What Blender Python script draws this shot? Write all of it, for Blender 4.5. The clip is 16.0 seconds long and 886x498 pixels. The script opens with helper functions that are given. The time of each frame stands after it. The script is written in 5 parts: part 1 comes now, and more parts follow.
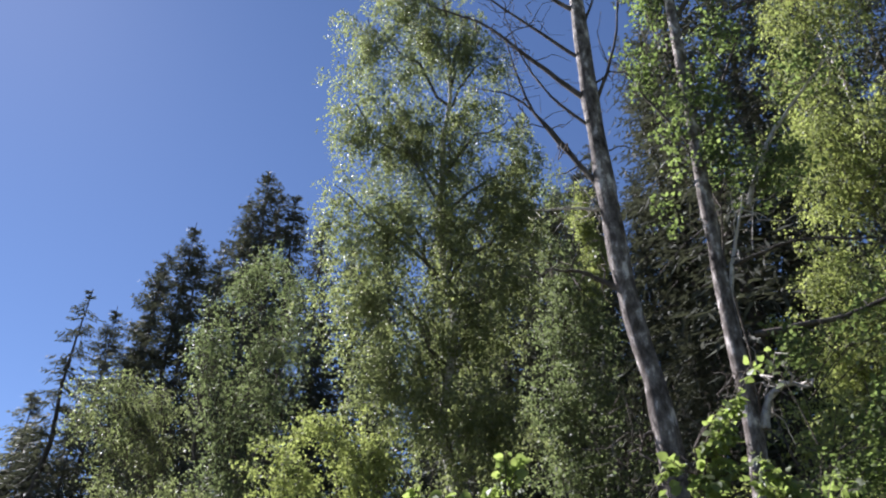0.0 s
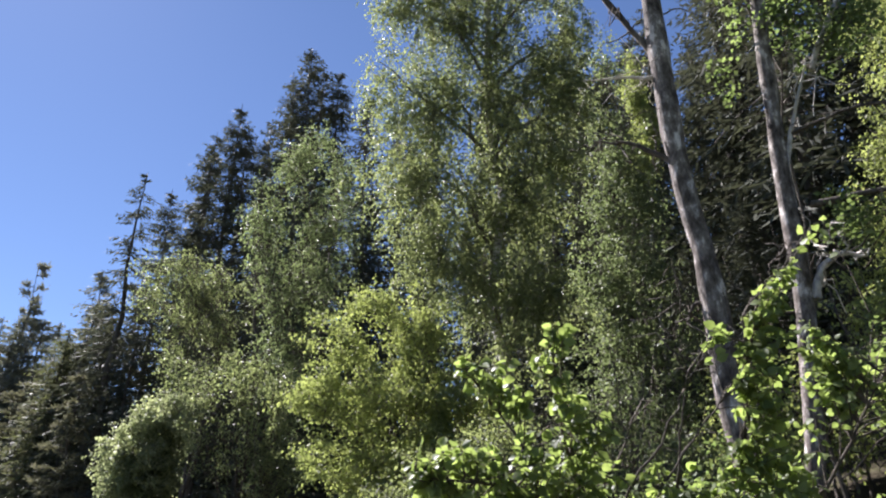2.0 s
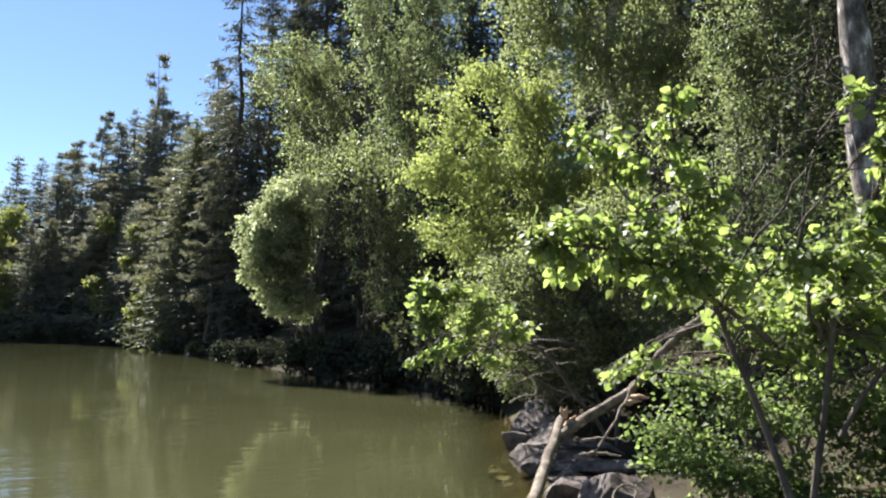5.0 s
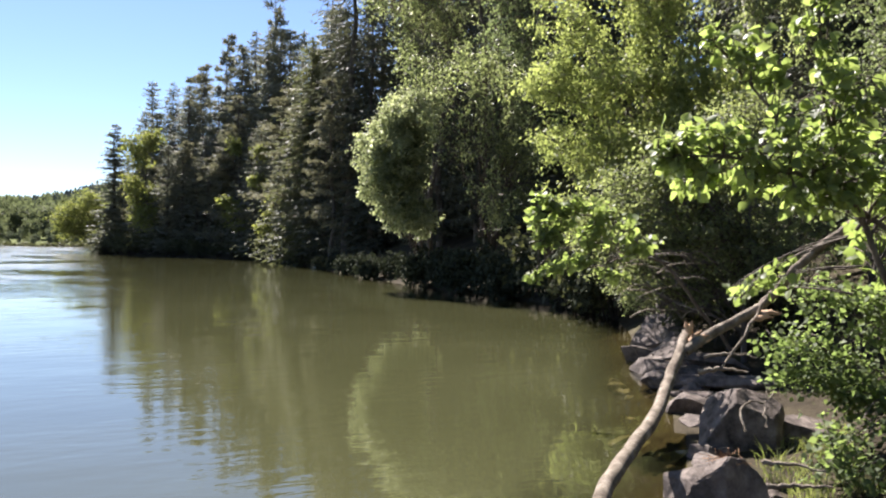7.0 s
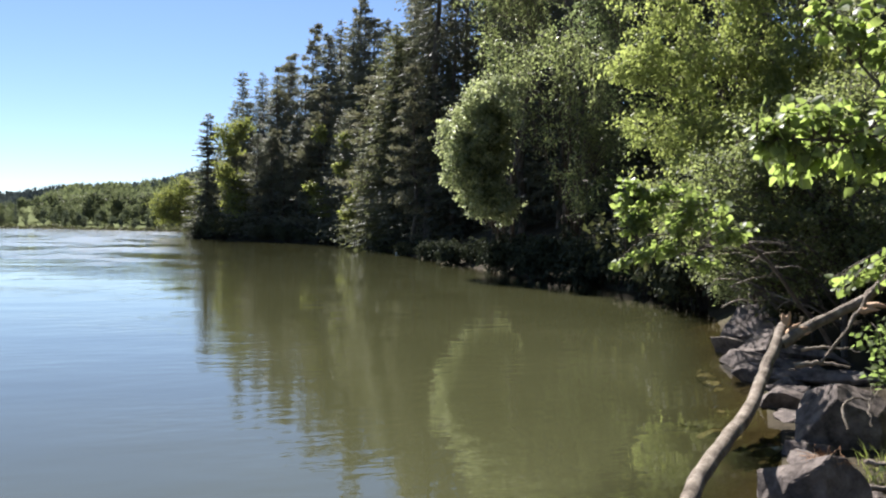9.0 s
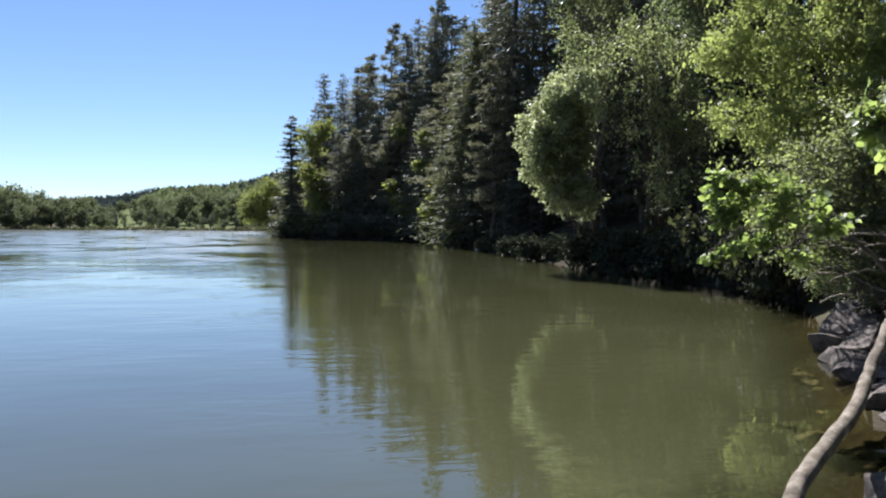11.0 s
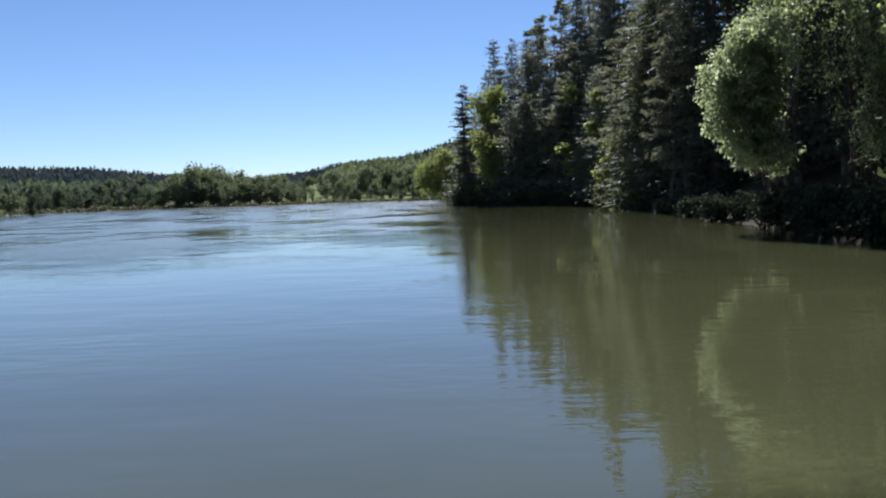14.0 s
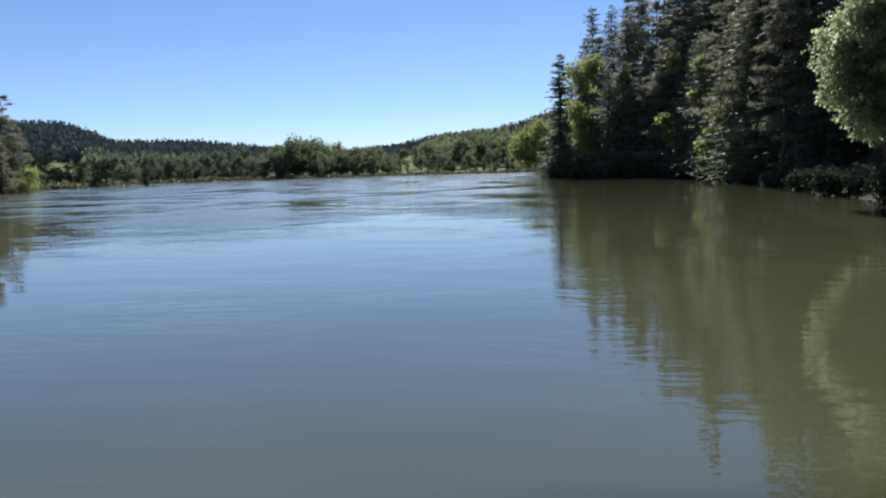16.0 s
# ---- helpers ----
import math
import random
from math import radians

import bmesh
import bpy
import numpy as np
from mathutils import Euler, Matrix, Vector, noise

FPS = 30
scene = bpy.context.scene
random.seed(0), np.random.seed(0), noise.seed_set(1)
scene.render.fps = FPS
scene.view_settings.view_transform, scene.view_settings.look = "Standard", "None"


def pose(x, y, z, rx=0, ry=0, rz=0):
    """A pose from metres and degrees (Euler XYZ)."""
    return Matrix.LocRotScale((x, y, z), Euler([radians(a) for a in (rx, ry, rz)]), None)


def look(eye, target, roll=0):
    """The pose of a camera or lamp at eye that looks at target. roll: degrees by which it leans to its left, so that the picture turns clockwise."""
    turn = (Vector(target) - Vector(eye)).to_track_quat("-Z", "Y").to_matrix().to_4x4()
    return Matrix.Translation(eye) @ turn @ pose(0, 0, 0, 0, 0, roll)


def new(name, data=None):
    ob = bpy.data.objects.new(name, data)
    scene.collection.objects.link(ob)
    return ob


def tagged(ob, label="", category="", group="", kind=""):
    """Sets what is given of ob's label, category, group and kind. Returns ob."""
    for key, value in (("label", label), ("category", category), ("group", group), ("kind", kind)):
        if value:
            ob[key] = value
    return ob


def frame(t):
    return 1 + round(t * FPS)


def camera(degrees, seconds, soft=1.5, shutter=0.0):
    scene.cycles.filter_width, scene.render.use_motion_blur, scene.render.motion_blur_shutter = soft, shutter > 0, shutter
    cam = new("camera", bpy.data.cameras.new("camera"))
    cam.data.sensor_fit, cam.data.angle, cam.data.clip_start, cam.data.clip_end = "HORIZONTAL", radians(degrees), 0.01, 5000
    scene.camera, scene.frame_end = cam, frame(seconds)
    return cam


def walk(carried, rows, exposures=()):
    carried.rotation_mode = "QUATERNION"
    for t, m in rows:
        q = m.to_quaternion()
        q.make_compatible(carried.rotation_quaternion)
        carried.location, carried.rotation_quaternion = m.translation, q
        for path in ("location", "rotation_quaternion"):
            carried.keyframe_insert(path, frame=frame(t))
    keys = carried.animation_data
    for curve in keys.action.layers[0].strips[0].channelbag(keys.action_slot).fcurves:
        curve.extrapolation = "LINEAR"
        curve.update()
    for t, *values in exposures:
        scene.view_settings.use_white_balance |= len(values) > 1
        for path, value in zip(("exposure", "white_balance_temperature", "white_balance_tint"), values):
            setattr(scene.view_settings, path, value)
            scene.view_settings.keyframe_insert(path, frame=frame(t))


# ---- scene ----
# ---- camera and its walk ----
cam = camera(61.88, 16.0, soft=2.1)

# seconds, heading (degrees clockwise from +y), elevation, roll
TURNS = (
    (0.0, 46.81, 33.68, 0.08), (0.5, 45.77, 31.73, 0.39), (1.0, 44.69, 29.26, 0.60), (1.5, 43.66, 26.70, 0.75),
    (2.0, 42.73, 24.14, 0.95), (2.5, 41.78, 21.73, 1.22), (3.0, 40.04, 18.23, 1.52), (3.5, 38.89, 15.25, 1.39),
    (4.0, 37.95, 12.44, 1.22), (4.5, 36.35, 9.56, 1.08), (4.7, 35.49, 8.37, 1.08), (6.8, 26.09, 0.27, 0.78),
    (7.0, 25.32, -0.07, 0.89), (7.5, 23.55, -0.77, 1.01), (8.0, 22.01, -1.04, 1.05), (8.5, 20.44, -1.25, 1.03),
    (10.8, 13.77, -1.38, 0.85), (11.0, 12.90, -1.62, 0.40), (11.5, 10.07, -1.84, -0.24), (12.0, 7.48, -2.06, -0.50),
    (12.5, 5.00, -2.83, -0.85), (13.0, 2.87, -3.36, -1.12), (13.5, 1.34, -3.71, -1.30), (14.0, -0.56, -4.12, -1.82),
    (14.5, -2.43, -4.76, -2.17), (15.0, -4.48, -5.56, -2.34), (15.5, -6.21, -6.08, -2.03), (16.0, -7.85, -6.06, -1.68))


def heading(az, el):
    a, e = radians(az), radians(el)
    return Vector((math.sin(a) * math.cos(e), math.cos(a) * math.cos(e), math.sin(e)))


def eye_at(t):
    """The phone drifts a hand's width to the left and sinks a little as it is lowered."""
    s = float(np.interp(t, (0, 4.7, 7, 8.5, 11, 13.5, 16), (0, 0, 0.04, 0.065, 0.105, 0.15, 0.18)))
    z = float(np.interp(t, (0, 4.7), (1.84, 1.80)))
    return Vector((-0.766 * s, 0.643 * s, z))


walk(cam, [(t, look(eye_at(t), eye_at(t) + heading(az, el), roll)) for t, az, el, roll in TURNS],
     ((0.0, 1.68, 5850, 20), (2.0, 1.9, 5990, 20), (3.0, 1.99, 6000, 16), (4.7, 2.32, 6100, 12), (7.0, 2.29, 6350, 18), (8.7, 2.02, 6200, 16), (11.0, 1.73, 5850, 14), (13.0, 1.39, 5700, 14), (14.5, 1.46, 5600, 14), (16.0, 1.44, 5600, 15)))

# ---- world and sun ----
SUN_AZ, SUN_EL = 2.0, 46.5
world = bpy.data.worlds.new("sky")
scene.world = world
world.use_nodes = True
wn = world.node_tree
sky = wn.nodes.new("ShaderNodeTexSky")
sky.sky_type, sky.sun_disc = "NISHITA", False
sky.sun_elevation, sky.sun_rotation = radians(SUN_EL), radians(SUN_AZ)
sky.air_density, sky.dust_density, sky.ozone_density = 0.82, 0.06, 3.3
wn.links.new(sky.outputs[0], wn.nodes["Background"].inputs[0])
wn.nodes["Background"].inputs[1].default_value = 0.037
sun = new("sun", bpy.data.lights.new("sun", "SUN"))
sun.data.energy, sun.data.angle, sun.data.color = 4.8, radians(0.53), (1.0, 0.95, 0.87)
sun.matrix_world = look(heading(SUN_AZ, SUN_EL) * 200, (0, 0, 0))


# ---- materials ----
def shader(name):
    m = bpy.data.materials.new(name)
    m.use_nodes = True
    return m, m.node_tree.nodes, m.node_tree.links, m.node_tree.nodes["Principled BSDF"]


def ramp(nodes, links, value, stops):
    r = nodes.new("ShaderNodeValToRGB")
    el = r.color_ramp.elements
    while len(el) < len(stops):
        el.new(0.5)
    for e, (p, c) in zip(el, stops):
        e.position, e.color = p, (*c, 1)
    links.new(value, r.inputs[0])
    return r.outputs[0]


def noise_node(nodes, links, scale, detail=4, rough=0.55, stretch=None, space="Object"):
    n = nodes.new("ShaderNodeTexNoise")
    n.inputs["Scale"].default_value, n.inputs["Detail"].default_value, n.inputs["Roughness"].default_value = scale, detail, rough
    c = nodes.new("ShaderNodeTexCoord")
    if stretch:
        mp = nodes.new("ShaderNodeMapping")
        mp.inputs["Scale"].default_value = stretch
        links.new(c.outputs[space], mp.inputs[0])
        links.new(mp.outputs[0], n.inputs["Vector"])
    else:
        links.new(c.outputs[space], n.inputs["Vector"])
    return n.outputs["Fac"]


def bump(nodes, links, p, height, strength, distance):
    b = nodes.new("ShaderNodeBump")
    b.inputs["Strength"].default_value, b.inputs["Distance"].default_value = strength, distance
    links.new(height, b.inputs["Height"])
    links.new(b.outputs[0], p.inputs["Normal"])


def leaf_material(name, dark, mid, light, through_colour, translucent=0.45, rough=0.45, per_object=False, gloss=0.45):
    """Leaves: each one its own shade of green, glossy above, letting the sun through."""
    m, n, l, p = shader(name)
    if per_object:
        rnd = n.new("ShaderNodeObjectInfo").outputs["Random"]
    else:
        rnd = n.new("ShaderNodeNewGeometry").outputs["Random Per Island"]
    big = noise_node(n, l, 0.9, 3)
    mix = n.new("ShaderNodeMath")
    mix.operation = "MULTIPLY_ADD"
    mix.inputs[1].default_value = 0.6
    l.new(rnd, mix.inputs[0])
    half = n.new("ShaderNodeMath")
    half.operation = "MULTIPLY"
    half.inputs[1].default_value = 0.45
    l.new(big, half.inputs[0])
    l.new(half.outputs[0], mix.inputs[2])
    col = ramp(n, l, mix.outputs[0], ((0.1, dark), (0.5, mid), (0.9, light)))
    l.new(col, p.inputs["Base Color"])
    p.inputs["Roughness"].default_value = rough
    p.inputs["Specular IOR Level"].default_value = gloss
    t = n.new("ShaderNodeBsdfTranslucent")
    tint = n.new("ShaderNodeMix")
    tint.data_type, tint.blend_type = "RGBA", "MULTIPLY"
    tint.inputs[0].default_value = 1.0
    l.new(col, tint.inputs[6])
    tint.inputs[7].default_value = (*through_colour, 1)
    l.new(tint.outputs[2], t.inputs["Color"])
    ms = n.new("ShaderNodeMixShader")
    ms.inputs[0].default_value = translucent
    l.new(p.outputs[0], ms.inputs[1])
    l.new(t.outputs[0], ms.inputs[2])
    l.new(ms.outputs[0], n["Material Output"].inputs["Surface"])
    return m


def bark_material(name, stops, scale=6, stretch=(1, 1, 0.25), rough=0.9, deep=0.02):
    m, n, l, p = shader(name)
    f = noise_node(n, l, scale, 8, 0.65, stretch)
    l.new(ramp(n, l, f, stops), p.inputs["Base Color"])
    p.inputs["Roughness"].default_value = rough
    p.inputs["Specular IOR Level"].default_value = 0.15
    bump(n, l, p, noise_node(n, l, scale * 2.2, 8, 0.7, stretch), 0.8, deep)
    return m


BIRCH_LEAF = leaf_material("birch_leaf", (0.0826, 0.094, 0.0473), (0.13, 0.144, 0.0722), (0.195, 0.211, 0.105), (1.72, 1.82, 1.3), 0.56, 0.52, gloss=0.32)
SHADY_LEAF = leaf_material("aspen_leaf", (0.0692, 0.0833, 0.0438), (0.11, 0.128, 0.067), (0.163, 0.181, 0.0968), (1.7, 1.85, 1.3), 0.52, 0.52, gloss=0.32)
LIME_LEAF = leaf_material("fresh_leaf", (0.111, 0.132, 0.0566), (0.179, 0.205, 0.0845), (0.258, 0.28, 0.122), (1.7, 1.75, 1.12), 0.55, 0.6, gloss=0.25)
WILLOW_LEAF = leaf_material("willow_leaf", (0.0791, 0.0912, 0.048), (0.126, 0.141, 0.072), (0.191, 0.208, 0.107), (1.72, 1.83, 1.28), 0.56, 0.5, gloss=0.33)
ROUND_LEAF = leaf_material("glossy_leaf", (0.107, 0.122, 0.076), (0.171, 0.19, 0.116), (0.259, 0.275, 0.174), (1.85, 1.9, 1.34), 0.55, 0.5, gloss=0.35)
HAZEL_LEAF = leaf_material("hazel_leaf", (0.09, 0.116, 0.05), (0.148, 0.183, 0.08), (0.214, 0.252, 0.116), (1.75, 1.85, 1.0), 0.56, 0.5, gloss=0.32)
HAZEL_SINGLE = leaf_material("hazel_leaf_single", (0.09, 0.116, 0.05), (0.148, 0.183, 0.08), (0.214, 0.252, 0.116), (1.75, 1.85, 1.0), 0.56, 0.5, True, gloss=0.32)
BUSH_LEAF = leaf_material("bush_leaf", (0.066, 0.088, 0.04), (0.111, 0.141, 0.065), (0.168, 0.2, 0.098), (1.7, 1.85, 1.05), 0.54, 0.58, gloss=0.14)
SHORE_LEAF = leaf_material("shore_bush_leaf", (0.076, 0.088, 0.05), (0.125, 0.14, 0.078), (0.188, 0.202, 0.116), (1.75, 1.85, 1.1), 0.55, 0.6, gloss=0.25)
# near-black: painted shade on the waterline willows; also the big dark far trees
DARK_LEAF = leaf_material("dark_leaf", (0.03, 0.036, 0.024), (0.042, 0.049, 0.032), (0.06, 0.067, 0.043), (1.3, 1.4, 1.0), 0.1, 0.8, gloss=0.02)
# dark shrub leaves: shade under the shore trees painted into the colour
SHADED_SHRUB_LEAF = leaf_material("shaded_shrub_leaf", (0.042, 0.045, 0.027), (0.064, 0.066, 0.038), (0.094, 0.094, 0.054), (1.5, 1.6, 0.95), 0.32, 0.6, gloss=0.15)
# far-shore leaves pushed towards blue-grey: distance haze put into their colour
HAZY_LEAF = leaf_material("hazy_leaf", (0.0525, 0.0608, 0.0476), (0.0787, 0.0874, 0.0656), (0.107, 0.115, 0.0845), (1.45, 1.6, 1.15), 0.34, 0.7, gloss=0.05)
YELLOW_LEAF = leaf_material("yellow_green_leaf", (0.0994, 0.114, 0.045), (0.152, 0.167, 0.0657), (0.212, 0.222, 0.09), (1.65, 1.7, 0.95), 0.46, 0.6, gloss=0.15)
# pale far trees, some haze mixed into the green as well
SPRING_LEAF = leaf_material("spring_leaf", (0.0654, 0.0736, 0.0487), (0.098, 0.106, 0.068), (0.131, 0.138, 0.0857), (1.5, 1.65, 1.1), 0.34, 0.6, gloss=0.05)
GRASS = leaf_material("grass_blade", (0.1, 0.11, 0.048), (0.15, 0.165, 0.072), (0.21, 0.225, 0.108), (1.6, 1.7, 0.9), 0.4, 0.6, gloss=0.2)
NEEDLE = leaf_material("spruce_needle", (0.0939, 0.098, 0.0773), (0.133, 0.136, 0.104), (0.169, 0.17, 0.126), (1.4, 1.45, 1.15), 0.26, 0.65, gloss=0.12)
PINE_NEEDLE = leaf_material("pine_needle", (0.099, 0.098, 0.075), (0.143, 0.139, 0.102), (0.189, 0.178, 0.128), (1.5, 1.55, 1.1), 0.28, 0.65, gloss=0.12)
# darker copy of the spruce needles: the slope's shade put into their colour
SHADED_NEEDLE = leaf_material("shaded_needle", (0.0563, 0.0601, 0.045), (0.0774, 0.0815, 0.0603), (0.102, 0.106, 0.0756), (1.4, 1.45, 1.1), 0.15, 0.7, gloss=0.08)
OLIVE_NEEDLE = leaf_material("olive_needle", (0.066, 0.071, 0.042), (0.09, 0.096, 0.055), (0.118, 0.124, 0.07), (1.4, 1.45, 0.95), 0.4, 0.65, gloss=0.08)
# bluish needles: the air in front of the far hills painted in
HAZY_NEEDLE = leaf_material("hazy_needle", (0.05, 0.062, 0.066), (0.064, 0.078, 0.08), (0.08, 0.095, 0.095), (1.2, 1.2, 1.0), 0.15, 0.7, gloss=0.02)
BARK = bark_material("dark_bark", ((0.3, (0.035, 0.028, 0.022)), (0.55, (0.1, 0.085, 0.07)), (0.75, (0.2, 0.18, 0.16))))
# darker bark copy, shade inside the foliage put into its colour
SHADED_BARK = bark_material("shaded_bark", ((0.3, (0.02, 0.016, 0.013)), (0.7, (0.06, 0.05, 0.042))))
GREY_BARK = bark_material("grey_bark", ((0.34, (0.036, 0.029, 0.024)), (0.45, (0.105, 0.088, 0.075)), (0.55, (0.21, 0.183, 0.16)), (0.65, (0.6, 0.55, 0.5))), 7, (1, 1, 0.5), deep=0.025)
DRY_GRASS = bark_material("dry_grass", ((0.3, (0.16, 0.085, 0.045)), (0.7, (0.36, 0.22, 0.12))), 30)
DEAD_WOOD = bark_material("bleached_wood", ((0.3, (0.2, 0.175, 0.15)), (0.5, (0.42, 0.385, 0.34)), (0.7, (0.62, 0.585, 0.53))), 14, (1, 1, 0.6))
WHITE_BARK = bark_material("birch_bark", ((0.35, (0.04, 0.035, 0.03)), (0.45, (0.35, 0.33, 0.3)), (0.7, (0.6, 0.58, 0.54))), 4, (1, 1, 3))
DRIFT = bark_material("driftwood", ((0.3, (0.06, 0.047, 0.034)), (0.5, (0.15, 0.125, 0.095)), (0.62, (0.24, 0.205, 0.16)), (0.75, (0.36, 0.33, 0.27))), 9, (1, 1, 0.7), deep=0.03)
FRESH_WOOD = bark_material("split_wood", ((0.3, (0.28, 0.17, 0.1)), (0.6, (0.45, 0.31, 0.2)), (0.8, (0.58, 0.44, 0.31))), 20)
TWIG = bark_material("twig_bark", ((0.3, (0.05, 0.042, 0.034)), (0.6, (0.13, 0.11, 0.09)), (0.8, (0.26, 0.23, 0.2))), 12)

STONE, n_, l_, p_ = shader("granite")
f_ = noise_node(n_, l_, 4.5, 10, 0.72)
l_.new(ramp(n_, l_, f_, ((0.34, (0.024, 0.019, 0.016)), (0.46, (0.085, 0.069, 0.058)), (0.6, (0.165, 0.137, 0.117)), (0.75, (0.29, 0.25, 0.215)))), p_.inputs["Base Color"])
p_.inputs["Roughness"].default_value = 0.85
p_.inputs["Specular IOR Level"].default_value = 0.2
bump(n_, l_, p_, noise_node(n_, l_, 7.0, 12, 0.75, (1, 1, 2.2)), 0.8, 0.03)

SUNKEN, n_, l_, p_ = shader("algae_stone")
l_.new(ramp(n_, l_, noise_node(n_, l_, 7.0, 7, 0.6), ((0.35, (0.1, 0.085, 0.035)), (0.65, (0.19, 0.165, 0.075)))), p_.inputs["Base Color"])
p_.inputs["Roughness"].default_value = 0.6
bump(n_, l_, p_, noise_node(n_, l_, 14.0, 8, 0.7), 0.6, 0.02)

EARTH, n_, l_, p_ = shader("forest_floor_and_grass")
f_ = noise_node(n_, l_, 0.6, 8, 0.65)
soil_ = ramp(n_, l_, f_, ((0.35, (0.03, 0.025, 0.018)), (0.5, (0.05, 0.042, 0.028)), (0.65, (0.07, 0.068, 0.036))))
turf_ = ramp(n_, l_, noise_node(n_, l_, 1.7, 10, 0.75), ((0.34, (0.045, 0.05, 0.02)), (0.48, (0.07, 0.085, 0.028)), (0.6, (0.1, 0.115, 0.04)), (0.7, (0.15, 0.14, 0.07))))
cover_ = n_.new("ShaderNodeAttribute")
cover_.attribute_name = "grassy"
edge_ = n_.new("ShaderNodeMath")
edge_.operation = "ADD"
l_.new(cover_.outputs["Fac"], edge_.inputs[0])
l_.new(noise_node(n_, l_, 2.4, 8, 0.7), edge_.inputs[1])
mix_ = n_.new("ShaderNodeMix")
mix_.data_type = "RGBA"
l_.new(ramp(n_, l_, edge_.outputs[0], ((0.8, (0, 0, 0)), (0.98, (1, 1, 1)))), mix_.inputs[0])
l_.new(soil_, mix_.inputs[6])
l_.new(turf_, mix_.inputs[7])
l_.new(mix_.outputs[2], p_.inputs["Base Color"])
p_.inputs["Roughness"].default_value = 0.95
p_.inputs["Specular IOR Level"].default_value = 0.03
bump(n_, l_, p_, noise_node(n_, l_, 4.0, 8, 0.7), 1.0, 0.08)

WATER, n_, l_, p_ = shader("lake_water")
f_ = noise_node(n_, l_, 0.25, 3, 0.5)
l_.new(ramp(n_, l_, f_, ((0.3, (0.036, 0.0375, 0.0165)), (0.7, (0.0455, 0.047, 0.0215)))), p_.inputs["Base Color"])
p_.inputs["IOR"].default_value = 1.85


def value_map(nodes, links, value, a, b, c, d):
    m = nodes.new("ShaderNodeMapRange")
    m.interpolation_type = "SMOOTHSTEP"
    for key, v in zip(("From Min", "From Max", "To Min", "To Max"), (a, b, c, d)):
        m.inputs[key].default_value = v
    links.new(value, m.inputs["Value"])
    return m.outputs[0]


def product(nodes, links, a, b, op="MULTIPLY"):
    m = nodes.new("ShaderNodeMath")
    m.operation = op
    for q, v in enumerate((a, b)):
        if isinstance(v, float):
            m.inputs[q].default_value = v
        else:
            links.new(v, m.inputs[q])
    return m.outputs[0]


# sheltered bay: a near mirror; open lake beyond the point: ruffled by a light wind, with calm patches
pos = n_.new("ShaderNodeNewGeometry")
away = n_.new("ShaderNodeVectorMath")
away.operation = "LENGTH"
l_.new(pos.outputs["Position"], away.inputs[0])
split = n_.new("ShaderNodeSeparateXYZ")
l_.new(pos.outputs["Position"], split.inputs[0])
edge_ = noise_node(n_, l_, 0.09, 4, 0.6)
wobbly = product(n_, l_, away.outputs["Value"], value_map(n_, l_, edge_, 0.3, 0.7, 0.55, 1.45))
open_ = product(n_, l_, value_map(n_, l_, wobbly, 17, 46, 0.0, 1.0), value_map(n_, l_, split.outputs["X"], -5, 4, 1.0, 0.0))
calm = value_map(n_, l_, noise_node(n_, l_, 0.11, 5, 0.62), 0.43, 0.53, 0.04, 1.0)
ruffled = product(n_, l_, open_, calm)
l_.new(value_map(n_, l_, ruffled, 0.0, 1.0, 0.015, 0.19), p_.inputs["Roughness"])
rip = noise_node(n_, l_, 3.2, 3, 0.5, (0.6, 1.5, 1))
swell = noise_node(n_, l_, 0.5, 2, 0.5, (0.6, 1.4, 1))
patch = value_map(n_, l_, noise_node(n_, l_, 0.12, 3, 0.6), 0.42, 0.62, 0.15, 1.0)
height = product(n_, l_, product(n_, l_, product(n_, l_, rip, patch), product(n_, l_, swell, 1.3), "ADD"),
                 product(n_, l_, value_map(n_, l_, away.outputs["Value"], 5, 130, 0.75, 1.4), product(n_, l_, ruffled, 2.6), "ADD"))
bump(n_, l_, p_, height, 1.0, 0.012)
deep_ = n_.new("ShaderNodeAttribute")
deep_.attribute_name = "depth"
murk = value_map(n_, l_, deep_.outputs["Fac"], 0.0, 0.55, 0.0, 1.0)
clear_ = n_.new("ShaderNodeBsdfTransparent")
clear_.inputs["Color"].default_value = (0.78, 0.74, 0.52, 1)
gloss_ = n_.new("ShaderNodeBsdfGlossy")
gloss_.inputs["Roughness"].default_value = 0.015
fresnel_ = n_.new("ShaderNodeFresnel")
fresnel_.inputs["IOR"].default_value = 1.4
for node in (gloss_, fresnel_):
    l_.new(p_.inputs["Normal"].links[0].from_socket, node.inputs["Normal"])
shallow_, both_ = n_.new("ShaderNodeMixShader"), n_.new("ShaderNodeMixShader")
for node, fac, first, second in ((shallow_, fresnel_.outputs[0], clear_.outputs[0], gloss_.outputs[0]), (both_, murk, shallow_.outputs[0], p_.outputs[0])):
    l_.new(fac, node.inputs[0])
    l_.new(first, node.inputs[1])
    l_.new(second, node.inputs[2])
l_.new(both_.outputs[0], n_["Material Output"].inputs["Surface"])

PAINT, n_, l_, p_ = shader("white_paint")
p_.inputs["Base Color"].default_value = (0.75, 0.75, 0.72, 1)
l_.new(ramp(n_, l_, noise_node(n_, l_, 8, 6), ((0.3, (0.6, 0.6, 0.57)), (0.6, (0.8, 0.8, 0.78)))), p_.inputs["Base Color"])


